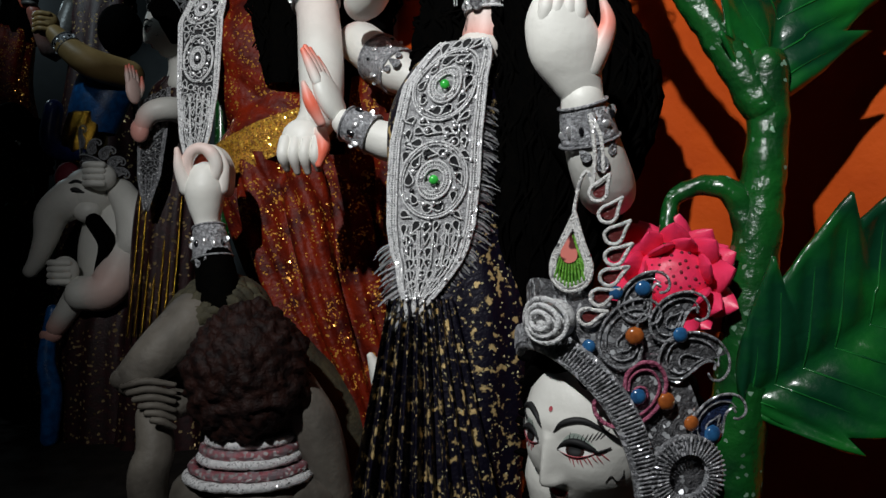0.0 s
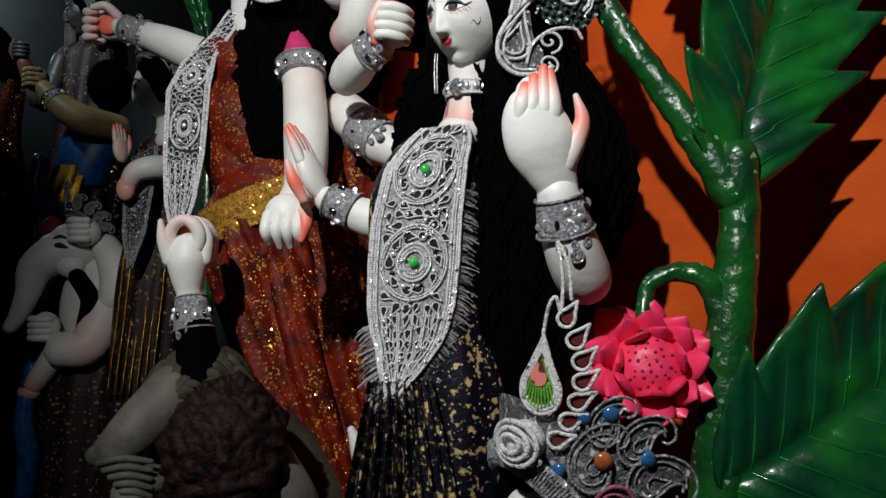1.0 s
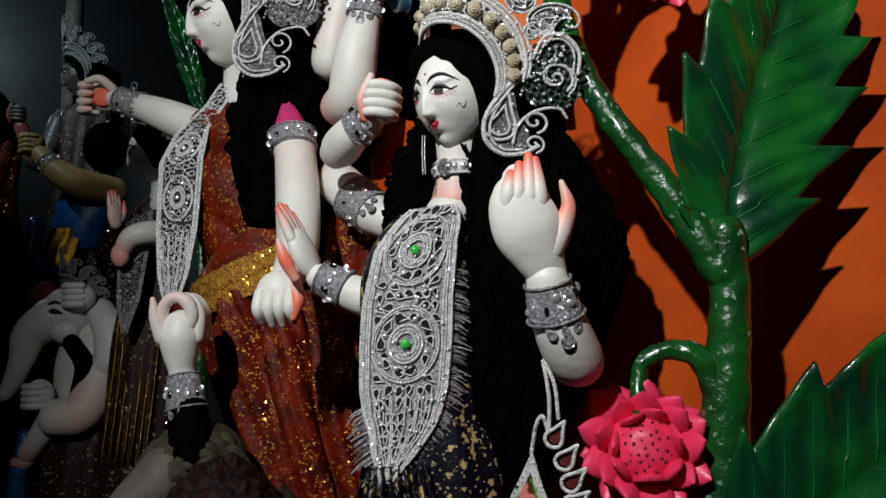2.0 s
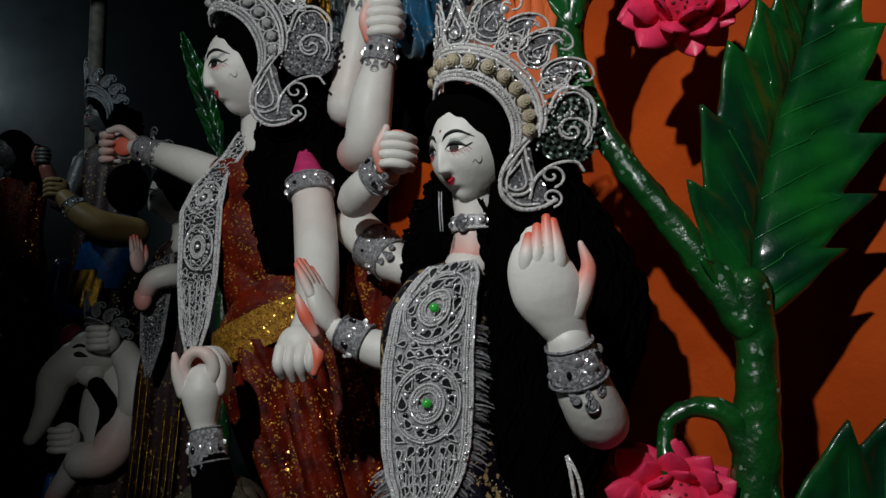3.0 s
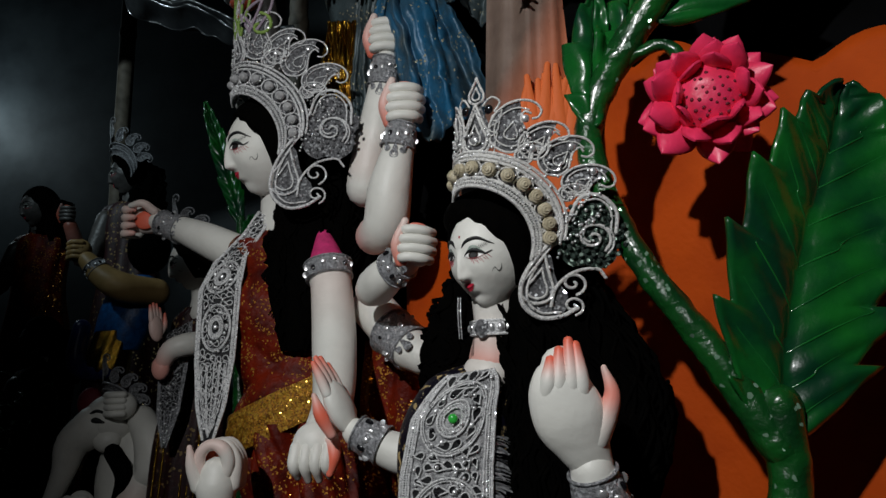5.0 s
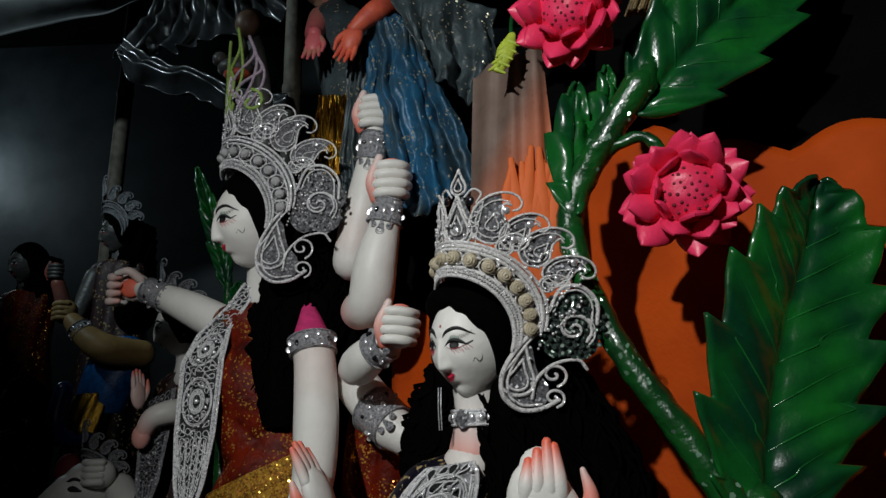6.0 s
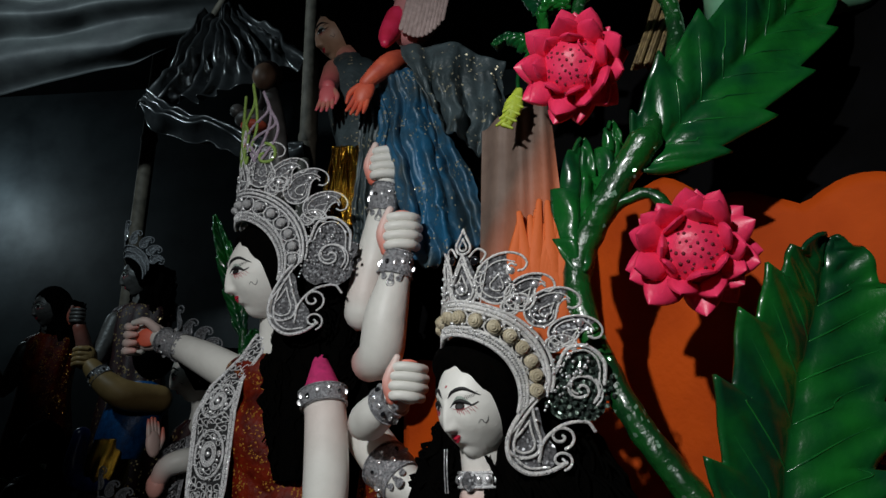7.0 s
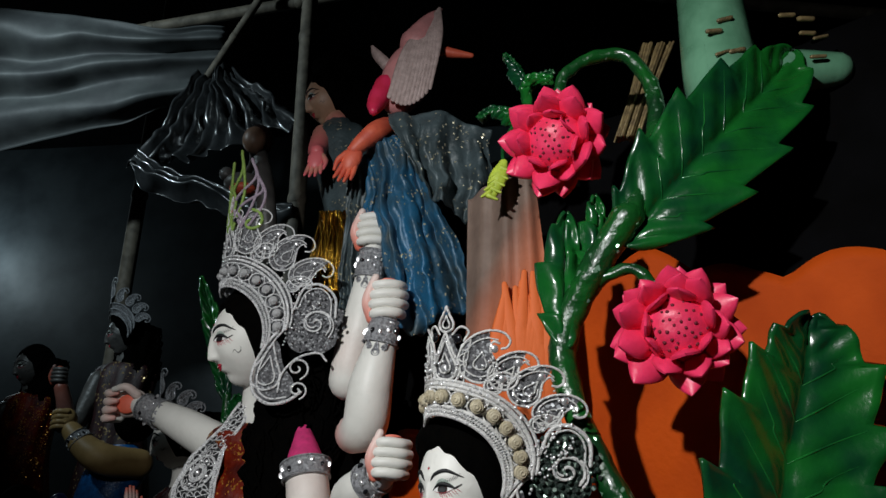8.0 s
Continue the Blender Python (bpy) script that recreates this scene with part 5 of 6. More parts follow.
hair_fall(bm, [(-0.22, 1.72, 2.05, 0.08, 0.05), (-0.2, 1.72, 1.9, 0.09, 0.05), (-0.21, 1.72, 1.75, 0.07, 0.05)], 1, 5, 40)
tagged(part("statue", bm, FACE_MATS + [RED_SILK, GOLD_FOIL, PINK_CLOTH]), "tall many-armed clay goddess statue in red glittering silk", "statue", "festival statues")

crown("crown", (-0.46, 1.55, 2.2), crown_surface(Matrix.Translation((-0.452, 1.64, 2.105)) @ pose(0, 0, 0, 0, 5, -50) @ Matrix.Scale(1.26, 4), flare=0.05, wide=1.1),
      "tall silver rope crown with grey beads and a lime plume", SILVER, GREY_PEARL, NET, lo=-25, plume=True, pad=NET)

HALF_B = profile(((0, 0.02), (0.12, 0.034), (0.25, 0.05), (0.35, 0.06), (0.65, 0.055), (0.85, 0.04), (1, 0.012)))
MID_B = profile(((0, -0.476), (0.1, -0.51), (0.22, -0.575), (0.35, -0.6), (0.7, -0.6), (1, -0.6)))
DEEP_B = profile(((0, 1.655), (0.2, 1.67), (0.4, 1.66), (1, 1.62)))


def plate_b(x, s, w=0.0):
    return Vector((MID_B(s) + x, DEEP_B(s) + 3.0 * x * x - 0.25 * x - w, 1.97 - 0.585 * s + 0.35 * x * max(0, 0.5 - s)))


LACE_LEN[0] = 0.585
lace_plate("breastplate", (-0.59, 1.65, 1.6), plate_b, HALF_B, "long narrow silver lace breastplate over red silk", [(0.3, (0.042, 0.07)), (0.52, (0.04, 0.1))], SILVER, MIRROR, None, 2, DARK_NET)

cuff((-0.3, 1.575, 1.80), (-0.294, 1.565, 1.765), 0.055, 0.052, "silver lace armlet under a magenta sleeve", 3, False)
cuff((-0.145, 1.535, 1.632), (-0.095, 1.49, 1.59), 0.054, 0.05, "silver scrolled armlet on the upper arm", 4)
cuff((-0.118, 1.338, 1.742), (-0.093, 1.318, 1.755), 0.036, 0.033, "silver scrolled wrist cuff", 5)
cuff((-0.105, 1.5, 2.115), (-0.117, 1.5, 2.06), 0.034, 0.04, "silver scrolled wrist cuff", 6)
cuff((-0.153, 1.6, 2.335), (-0.163, 1.6, 2.26), 0.032, 0.038, "silver scrolled wrist cuff", 7)
cuff((-0.855, 1.885, 1.998), (-0.79, 1.865, 1.97), 0.035, 0.04, "dark silver wrist cuff", 8, True, DARK_SILVER)
cuff((-0.486, 1.402, 1.245), (-0.473, 1.388, 1.18), 0.03, 0.038, "dark silver wrist cuff with mauve ribbon", 9, True, DARK_SILVER)

# ---------- the small statue in front ----------
HEAD_C = Matrix.Translation((0.153, 0.645, 1.034)) @ pose(0, 0, 0, 0, 4, -48) @ Matrix.Scale(0.95, 4)
bm = mesh()
head(bm, HEAD_C)
tube(bm, [(0.125, 0.66, 0.98), (0.125, 0.665, 0.93), (0.125, 0.67, 0.88)], [0.045, 0.036, 0.045], 0, 20)
loft(bm, [(0.125, 0.67, 0.9, 0.05, 0.04), (0.125, 0.675, 0.86, 0.11, 0.06), (0.125, 0.68, 0.7, 0.11, 0.08), (0.125, 0.68, 0.5, 0.15, 0.12)], 8, 60, lambda w, s: 0.03 * math.sin(w * 9), n=30)
hair_fall(bm, [(0.16, 0.7, 1.1, 0.07, 0.06), (0.18, 0.7, 0.98, 0.09, 0.06), (0.18, 0.7, 0.85, 0.08, 0.05)], 1, 8, 60)
tagged(part("statue", bm, FACE_MATS + [NAVY]), "small white-faced clay statue with red-lashed eyes", "statue", "festival statues")

SURF_C = crown_surface(Matrix.Translation((0.152, 0.64, 1.0)) @ pose(0, 0, 0, 0, 4, -40) @ Matrix.Scale(0.93, 4), flare=0.05, z0=0.085)
CR = thing("crown", (0.13, 0.58, 1.1), "dark silver rope crown with coloured gems and a green plume", "crown", "crowns of the statues")
bm = mesh()
for a, b, top, r in ((0.11, 0.16, 0.036, 0.006), (0.116, 0.162, 0.046, 0.005), (0.122, 0.164, 0.056, 0.0035)):
    rope(bm, [(u - 0.035, v) for u, v in arch(a, b, top, -25, 85)], SURF_C, r, 0, 0.003)
pts = [(u - 0.035, v) for u, v in arch(0.116, 0.162, 0.047, -25, 85, 80)]
for p, q in zip(pts, pts[1:]):
    d = Vector((q[0] - p[0], q[1] - p[1])).normalized()
    rope(bm, [(p[0] + d.y * 0.008, p[1] - d.x * 0.008), (p[0] - d.y * 0.008, p[1] + d.x * 0.008)], SURF_C, 0.0013, 0, 0.008, 3)
part("band", bm, DARK_SILVER, CR)
bm = mesh()
ring_skin(bm, [[bm.verts.new(SURF_C(u - 0.035, v, -0.004)) for u, v in arch(*p, -25, 85, 60)] for p in ((0.11, 0.16, 0.036), (0.14, 0.165, 0.07), (0.175, 0.17, 0.1))], 0, False)
part("backing", bm, NET, CR)
for g in (1,):
    for u, v, s, turn, ropes, net in ((0.05, 0.055, 0.034, -0.2, DARK_SILVER, NET), (0.066, 0.008, 0.036, 2.6, PINK_ROPE, NET), (0.06, 0.09, 0.026, -0.4, DARK_SILVER, NET), (0.092, 0.075, 0.03, -0.8, DARK_SILVER, NET),
                                      (0.11, 0.04, 0.036, -1.4, DARK_SILVER, NET), (0.14, -0.02, 0.03, -0.6, DARK_SILVER, BLUE_NET)):
        bm = mesh()
        comma(bm, SURF_C, g * u, v, s, g * turn, g, 0.0024 if ropes is PINK_ROPE else 0.0016)
        part("scroll", bm, [ropes, net], CR)
    bm = mesh()
    for k in (0.034, 0.028, 0.022):
        rope(bm, [(g * 0.114 + k * math.cos(w), -0.065 + k * math.sin(w)) for w in np.linspace(0, 6.283, 20)], SURF_C, 0.0034, 0, 0.004, 50)
    for i in range(48):
        w = 2 * math.pi * i / 48
        rope(bm, [(g * 0.114 + k * math.cos(w), -0.065 + k * math.sin(w)) for k in (0.02, 0.036)], SURF_C, 0.0012, 0, 0.009, 3)
    fill(bm, [(g * 0.114 + 0.022 * math.cos(w), -0.065 + 0.022 * math.sin(w)) for w in np.linspace(0, 6, 14)], SURF_C, 1, 0)
    part("ear_disc", bm, [DARK_SILVER, NET], CR)
    for u, v, s, mt in ((0.058, 0.058, 0.008, AMBER), (0.092, 0.0, 0.008, AMBER), (0.118, -0.02, 0.007, AMBER), (0.065, 0.004, 0.007, SAPPHIRE), (0.062, 0.1, 0.007, SAPPHIRE), (0.1, 0.06, 0.007, SAPPHIRE),
                        (0.14, -0.03, 0.008, SAPPHIRE), (0.02, 0.045, 0.006, SAPPHIRE), (0.04, 0.095, 0.006, SAPPHIRE)):
        gem(SURF_C, g * u, v, s, mt, CR)
bm = mesh()
ball(bm, SURF_C(-0.012, 0.065, 0.004), 0.018, 0, 16)
for r in (0.02, 0.014, 0.008):
    rope(bm, [(-0.012 + r * math.cos(w), 0.065 + r * math.sin(w)) for w in np.linspace(0, 6.283, 14)], SURF_C, 0.003, 0, 0.02 + (0.02 - r) * 0.5, 30)
part("boss", bm, SILVER, CR)
bm = mesh()
for k in (0.046, 0.04, 0.034):
    rope(bm, shape_on(DROP, 0.0, 0.118, k, -0.05), SURF_C, 0.002, 0, 0.003)
for k in range(9):
    rope(bm, [(-0.014 + 0.0035 * k, 0.096 + 0.002 * abs(k - 4)), (-0.009 + 0.0022 * k, 0.122)], SURF_C, 0.0014, 1, 0.004)
fill(bm, shape_on(DROP, 0.0, 0.118, 0.04, -0.05), SURF_C, 1, 0.001)
fill(bm, shape_on(DROP, 0.0, 0.128, 0.018, -0.05), SURF_C, 2, 0.006)
part("plume", bm, [WHITE_ROPE, surface("green_quilled_paper", (0.2, 0.5, 0.05), (0.1, 0.3, 0.03), 90, 0.5, bump=0.5), surface("pink_seeded_foam", (0.75, 0.22, 0.18), (0.1, 0.02, 0.02), 70, 0.5, sharp=0.9, detail=1)], CR, "green quilled drop with a pink heart")
bm = mesh()
for k in range(7):
    u, v = 0.012 + 0.026 * math.sin(math.pi * (k + 0.6) / 7.5), 0.072 + 0.0185 * k
    rope(bm, shape_on(DROP, u, v, 0.0165, -1.2 + 0.12 * k), SURF_C, 0.0021, 0, 0.002)
    fill(bm, shape_on(DROP, u, v, 0.011, -1.2 + 0.12 * k), SURF_C, 1, 0.0)
rope(bm, [(0.016, 0.19), (0.016, 0.215), (0.012, 0.24), (0.01, 0.25), (0.02, 0.23), (0.024, 0.2)], SURF_C, 0.0022, 0)
rope(bm, [(0.0, 0.165), (0.004, 0.19), (0.01, 0.2), (0.016, 0.185)], SURF_C, 0.0022, 0)
part("plume_edge", bm, [WHITE_ROPE, surface("dark_red_sequin", (0.12, 0.02, 0.02), None, 80, 0.3, bump=0.4)], CR, "white looped rope edging")

# ---------- lion and kneeling figure at the feet ----------
bm = mesh()
ball(bm, (-0.365, 1.27, 0.965), (0.105, 0.1, 0.125), 1, 120)
for v in bm.verts:
    d = (v.co - Vector((-0.365, 1.27, 0.965)))
    v.co += d.normalized() * (0.022 * abs(noise.noise(v.co * 34)) + 0.012 * abs(noise.noise(v.co * 75)) + 0.01 * noise.noise(v.co * 12))
tube(bm, [(-0.365, 1.28, 0.87), (-0.365, 1.28, 0.8), (-0.36, 1.28, 0.74)], [0.06, 0.065, 0.1], 0, 24)
loft(bm, [(-0.36, 1.29, 0.79, 0.06, 0.05), (-0.36, 1.3, 0.75, 0.16, 0.08), (-0.36, 1.3, 0.6, 0.16, 0.1), (-0.36, 1.3, 0.5, 0.17, 0.1)], 0, 40, n=20)
tube(bm, [(-0.28, 1.3, 0.93), (-0.24, 1.3, 0.85), (-0.22, 1.32, 0.7)], [0.04, 0.045, 0.05], 0, 14)
tagged(part("statue", bm, [LION, BROWN_HAIR]), "kneeling clay figure seen from behind with curly dark brown hair", "statue", "festival statues")

ob = thing("collar", (-0.365, 1.28, 0.8), "beaded collar in silver and pink foil bands", "necklace")
for z, r, mt in ((0.845, 0.075, SILVER), (0.828, 0.085, SILVER_PINK), (0.812, 0.09, SILVER), (0.795, 0.105, SILVER_PINK), (0.778, 0.115, SILVER)):
    bm = mesh()
    tube(bm, [(-0.365 + r * math.cos(w), 1.28 + r * 0.8 * math.sin(w), z) for w in np.linspace(0, 6.283, 20)], 0.009, 0, 10, n=60)
    for v in bm.verts:
        v.co += noise.noise_vector(v.co * 120) * 0.003
    part("strand", bm, mt, ob)

bm = mesh()
ball(bm, (-0.5, 1.4, 1.0), (0.09, 0.09, 0.1), 0, 30)
tube(bm, [(-0.5, 1.36, 1.06), (-0.545, 1.31, 1.0), (-0.585, 1.29, 0.955)], [0.055, 0.05, 0.04], 0, 20)
ball(bm, (-0.6, 1.275, 0.955), (0.028, 0.022, 0.022), 0, 16)
ball(bm, (-0.535, 1.315, 1.055), (0.02, 0.016, 0.024), 0, 14, blush=0.0)
for k in range(6):
    tube(bm, [(-0.595 + 0.012 * k, 1.255 - 0.002 * k, 0.945 - 0.012 * k), (-0.55 + 0.006 * k, 1.252, 0.955 - 0.015 * k), (-0.505, 1.27, 0.945 - 0.016 * k)], [0.006, 0.007, 0.005], 0, 8)
ball(bm, (-0.53, 1.31, 0.9), (0.05, 0.04, 0.03), 0, 18)
tube(bm, [(-0.56, 1.3, 0.88), (-0.545, 1.28, 0.82), (-0.555, 1.27, 0.76), (-0.55, 1.3, 0.6), (-0.55, 1.3, 0.5)], [0.03, 0.035, 0.037, 0.035, 0.05], 0, 16)
rnd = random.Random(9)
for i in range(110):
    w, e = rnd.uniform(-2.2, 1.2), rnd.uniform(0.1, 1.3)
    c = Vector((-0.475 + 0.1 * math.cos(e) * math.sin(w), 1.42 - 0.1 * math.cos(e) * math.cos(w), 1.04 + 0.085 * math.sin(e)))
    tube(bm, [c, c + Vector((0.02, 0.0, 0.015)), c + Vector((0.05, 0.01, -0.02 + rnd.uniform(-0.02, 0.02)))], [0.012, 0.012, 0.003], 1, 6)
ball(bm, (-0.46, 1.43, 1.06), (0.1, 0.09, 0.09), 1, 24)
loft(bm, [(-0.4, 1.5, 1.0, 0.1, 0.08), (-0.35, 1.55, 0.8, 0.2, 0.12), (-0.35, 1.55, 0.5, 0.22, 0.12)], 1, 30, n=16)
tagged(part("statue", bm, [LION, MANE]), "grey clay lion statue with wrinkled muzzle and olive mane", "statue", "festival statues")

# ---------- elephant-headed statue ----------
bm = mesh()
ball(bm, (-1.315, 2.53, 1.405), (0.1, 0.1, 0.1), 0, 30)
ball(bm, (-1.3, 2.47, 1.34), (0.05, 0.04, 0.045), 0, 20)
tube(bm, [(-1.36, 2.49, 1.39), (-1.425, 2.47, 1.33), (-1.445, 2.46, 1.24), (-1.47, 2.45, 1.16), (-1.49, 2.44, 1.12)], [0.075, 0.06, 0.042, 0.032, 0.025], 0, 18)
tube(bm, [(-1.19, 2.5, 1.41), (-1.135, 2.47, 1.33), (-1.125, 2.46, 1.24), (-1.16, 2.46, 1.19)], [0.05, 0.06, 0.06, 0.045], 0, 18)
ball(bm, (-1.235, 2.44, 1.46), (0.055, 0.04, 0.05), 0, 18)
for k in range(4):
    tube(bm, [(-1.28, 2.42, 1.5 - 0.022 * k), (-1.25, 2.4, 1.5 - 0.022 * k), (-1.215, 2.41, 1.5 - 0.022 * k)], 0.013, 0, 8)
ball(bm, (-1.24, 2.55, 1.17), (0.13, 0.1, 0.23), 0, 30)
tube(bm, [(-1.16, 2.48, 1.2), (-1.2, 2.42, 1.06), (-1.28, 2.4, 1.04)], [0.065, 0.07, 0.06], 0, 16, blush=[0, 0.3, 0])
ball(bm, (-1.355, 2.42, 1.12), (0.05, 0.035, 0.055), 0, 16)
for k in range(4):
    tube(bm, [(-1.395, 2.4, 1.15 - 0.022 * k), (-1.365, 2.385, 1.15 - 0.022 * k), (-1.33, 2.4, 1.15 - 0.022 * k)], 0.013, 0, 8)
tube(bm, [(-1.3, 2.43, 1.06), (-1.35, 2.43, 0.98), (-1.39, 2.43, 0.92)], [0.045, 0.04, 0.035], 0, 14, blush=[0, 0, 0.4])
ball(bm, (-1.41, 2.43, 0.89), (0.04, 0.03, 0.03), 0, 14, blush=0.5)
for g, s in ((0, 1),):
    tube(bm, [(-1.35, 2.436, 1.405), (-1.325, 2.43, 1.412), (-1.295, 2.433, 1.404)], [0.004, 0.011, 0.004], 3, 8)
tube(bm, [(-1.365, 2.44, 1.425), (-1.325, 2.435, 1.445), (-1.285, 2.44, 1.43)], [0.003, 0.006, 0.003], 3, 8)
tube(bm, [(-1.26, 2.44, 1.3), (-1.2, 2.41, 1.22), (-1.24, 2.42, 1.12)], [0.03, 0.03, 0.01], 1, 8)
ball(bm, (-1.42, 2.56, 1.47), (0.05, 0.03, 0.06), 9, 14)
loft(bm, [(-1.24, 2.55, 1.02, 0.14, 0.1), (-1.26, 2.55, 0.85, 0.16, 0.12), (-1.26, 2.55, 0.5, 0.17, 0.13)], 8, 50, lambda w, s: 0.06 * math.sin(w * 11 + s), n=24)
tube(bm, [(-1.41, 2.44, 0.98), (-1.42, 2.42, 0.8), (-1.4, 2.42, 0.68), (-1.41, 2.42, 0.52)], [0.02, 0.03, 0.035, 0.03], 10, 12)
tagged(part("statue", bm, FACE_MATS + [MAROON, LOTUS_DARK, CYAN_CLOTH]), "white clay elephant-headed statue with curved trunk", "statue", "festival statues")


def small_crown(at, label, yaw, s, ropes=DARK_SILVER):
    """A low fan crown of rope loops on a band."""
    surf = crown_surface(Matrix.Translation(at) @ pose(0, 0, 0, 0, 0, yaw) @ Matrix.Scale(s, 4), z0=0.0)
    ob = thing("crown", at, label, "crown", "crowns of the statues")
    bm = mesh()
    ring_skin(bm, [[bm.verts.new(surf(u, v, -0.003)) for u, v in arch(*p, -95, 95, 40)] for p in ((0.11, 0.1, 0.0), (0.13, 0.11, 0.05))], 1, False)
    for a, b, top in ((0.11, 0.1, 0.0), (0.12, 0.105, 0.025), (0.13, 0.11, 0.05)):
        rope(bm, arch(a, b, top, -95, 95), surf, 0.005, 0, 0.002)
    part("band", bm, [ropes, NET], ob)
    for k in range(-4, 5):
        w = radians(k * 21)
        bm = mesh()
        comma(bm, surf, 0.155 * math.sin(w), 0.085 + (0.03 if k == 0 else 0) - 0.12 * (1 - math.cos(w)), 0.034 if k else 0.045, -w, 1 if k >= 0 else -1, 0.0034)
        part("scroll", bm, [ropes, NET], ob)
    return ob


small_crown((-1.27, 2.54, 1.5), "dark silver rope crown on the elephant-headed statue", -40, 0.9)

# ---------- statue behind the tall one ----------
bm = mesh()
head(bm, Matrix.Translation((-0.93, 2.33, 1.955)) @ pose(0, 0, 0, 4, 4, -70) @ Matrix.Scale(1.05, 4))
tube(bm, [(-0.92, 2.35, 1.9), (-0.92, 2.36, 1.84), (-0.92, 2.37, 1.78)], [0.045, 0.036, 0.05], 0, 16)
loft(bm, [(-0.92, 2.38, 1.8, 0.06, 0.05), (-0.93, 2.4, 1.74, 0.11, 0.07), (-0.95, 2.42, 1.55, 0.1, 0.08), (-0.98, 2.43, 1.3, 0.12, 0.1), (-1.0, 2.44, 0.9, 0.13, 0.11), (-1.0, 2.44, 0.5, 0.17, 0.12)], 8, 70, lambda w, s: 0.05 * math.sin(w * 12 + s * 4), n=40)
tube(bm, [(-0.86, 2.3, 1.66), (-0.9, 2.22, 1.66), (-0.955, 2.2, 1.64), (-0.985, 2.2, 1.59)], [0.045, 0.04, 0.035, 0.025], 0, 16, blush=[0, 0, 0.1, 0.6])
ball(bm, (-0.985, 2.195, 1.585), (0.03, 0.022, 0.04), 0, 14, blush=0.6)
open_hand(bm, (-1.005, 2.2, 1.68), (-0.1, 0, 1), (0.3, 0.8, 0), (1, -0.5, 0), 0.8, 0, 0.9, 0, 0.02, 1, 0.3)
hair_fall(bm, [(-0.88, 2.4, 2.05, 0.08, 0.07), (-0.86, 2.4, 1.9, 0.1, 0.07), (-0.86, 2.4, 1.7, 0.1, 0.06)], 1, 12, 50)
tagged(part("statue", bm, FACE_MATS + [MAROON]), "white-faced statue in maroon and gold brocade behind the tall one", "statue", "festival statues")
small_crown((-0.93, 2.35, 2.03), "grey rope crown on the statue behind", -50, 1.0)
HALF_C = profile(((0, 0.05), (0.3, 0.05), (0.7, 0.038), (1, 0.005)))
LACE_LEN[0] = 0.4
lace_plate("breastplate", (-0.97, 2.2, 1.55), lambda x, s, w=0.0: Vector((-0.955 - 0.03 * s + x, 2.24 + 3 * x * x - w, 1.72 - 0.4 * s + 0.5 * x * (1 - s))), HALF_C, "dark silver lace ornament on the statue behind", [(0.3, (0.035, 0.09))], DARK_SILVER, MIRROR, None, 3, DARK_NET)
for k in range(7):
    bm = mesh()
    x = -1.07 + 0.024 * k
    tube(bm, [(x + 0.02, 2.345, 1.38), (x + 0.005, 2.335, 1.15), (x - 0.01, 2.31, 0.9)], 0.0045, 0, 6)
    tagged(part("gold_border", bm, GOLD_TINSEL), "narrow gold trim strip down the maroon skirt", "trim", "gold skirt trims")

# ---------- ochre statue and dim figures farther left ----------
bm = mesh()
tube(bm, [(-1.3, 2.8, 1.92), (-1.38, 2.68, 1.93), (-1.46, 2.66, 1.98), (-1.53, 2.66, 2.05)], [0.06, 0.06, 0.05, 0.035], 0, 18)
ball(bm, (-1.56, 2.66, 2.085), (0.05, 0.035, 0.05), 0, 16)
for k in range(4):
    tube(bm, [(-1.6, 2.65, 2.115 - 0.02 * k), (-1.57, 2.63, 2.118 - 0.02 * k), (-1.54, 2.64, 2.115 - 0.02 * k)], 0.012, 0, 8)
ball(bm, (-1.36, 2.85, 2.12), (0.09, 0.09, 0.11), 1, 20)
loft(bm, [(-1.4, 2.85, 2.0, 0.06, 0.05), (-1.4, 2.85, 1.93, 0.13, 0.08), (-1.44, 2.83, 1.8, 0.12, 0.08), (-1.47, 2.82, 1.68, 0.1, 0.07)], 2, 40, n=20)
loft(bm, [(-1.47, 2.81, 1.76, 0.075, 0.07), (-1.49, 2.8, 1.62, 0.085, 0.08), (-1.48, 2.8, 1.55, 0.06, 0.06)], 3, 40, lambda w, s: 0.06 * math.sin(w * 9 + s * 5), n=16)
tube(bm, [(-1.6, 2.78, 1.78), (-1.61, 2.77, 1.66), (-1.57, 2.76, 1.6), (-1.46, 2.75, 1.585)], [0.035, 0.04, 0.04, 0.03], 4, 14)
loft(bm, [(-1.5, 2.84, 1.58, 0.09, 0.08), (-1.5, 2.86, 1.2, 0.12, 0.1), (-1.5, 2.86, 0.5, 0.15, 0.12)], 5, 40, lambda w, s: 0.06 * math.sin(w * 9 + s * 5), n=16)
tagged(part("statue", bm, [YELLOW_SKIN, HAIR, CYAN_CLOTH, GOLD_TINSEL, BLUE_PAINT, MAROON]), "ochre-skinned clay statue with raised fist, blue and gold clothes", "statue", "festival statues")
cuff((-1.5, 2.66, 2.02), (-1.475, 2.66, 1.995), 0.042, 0.045, "bright silver bangle on the ochre wrist", 20, False)


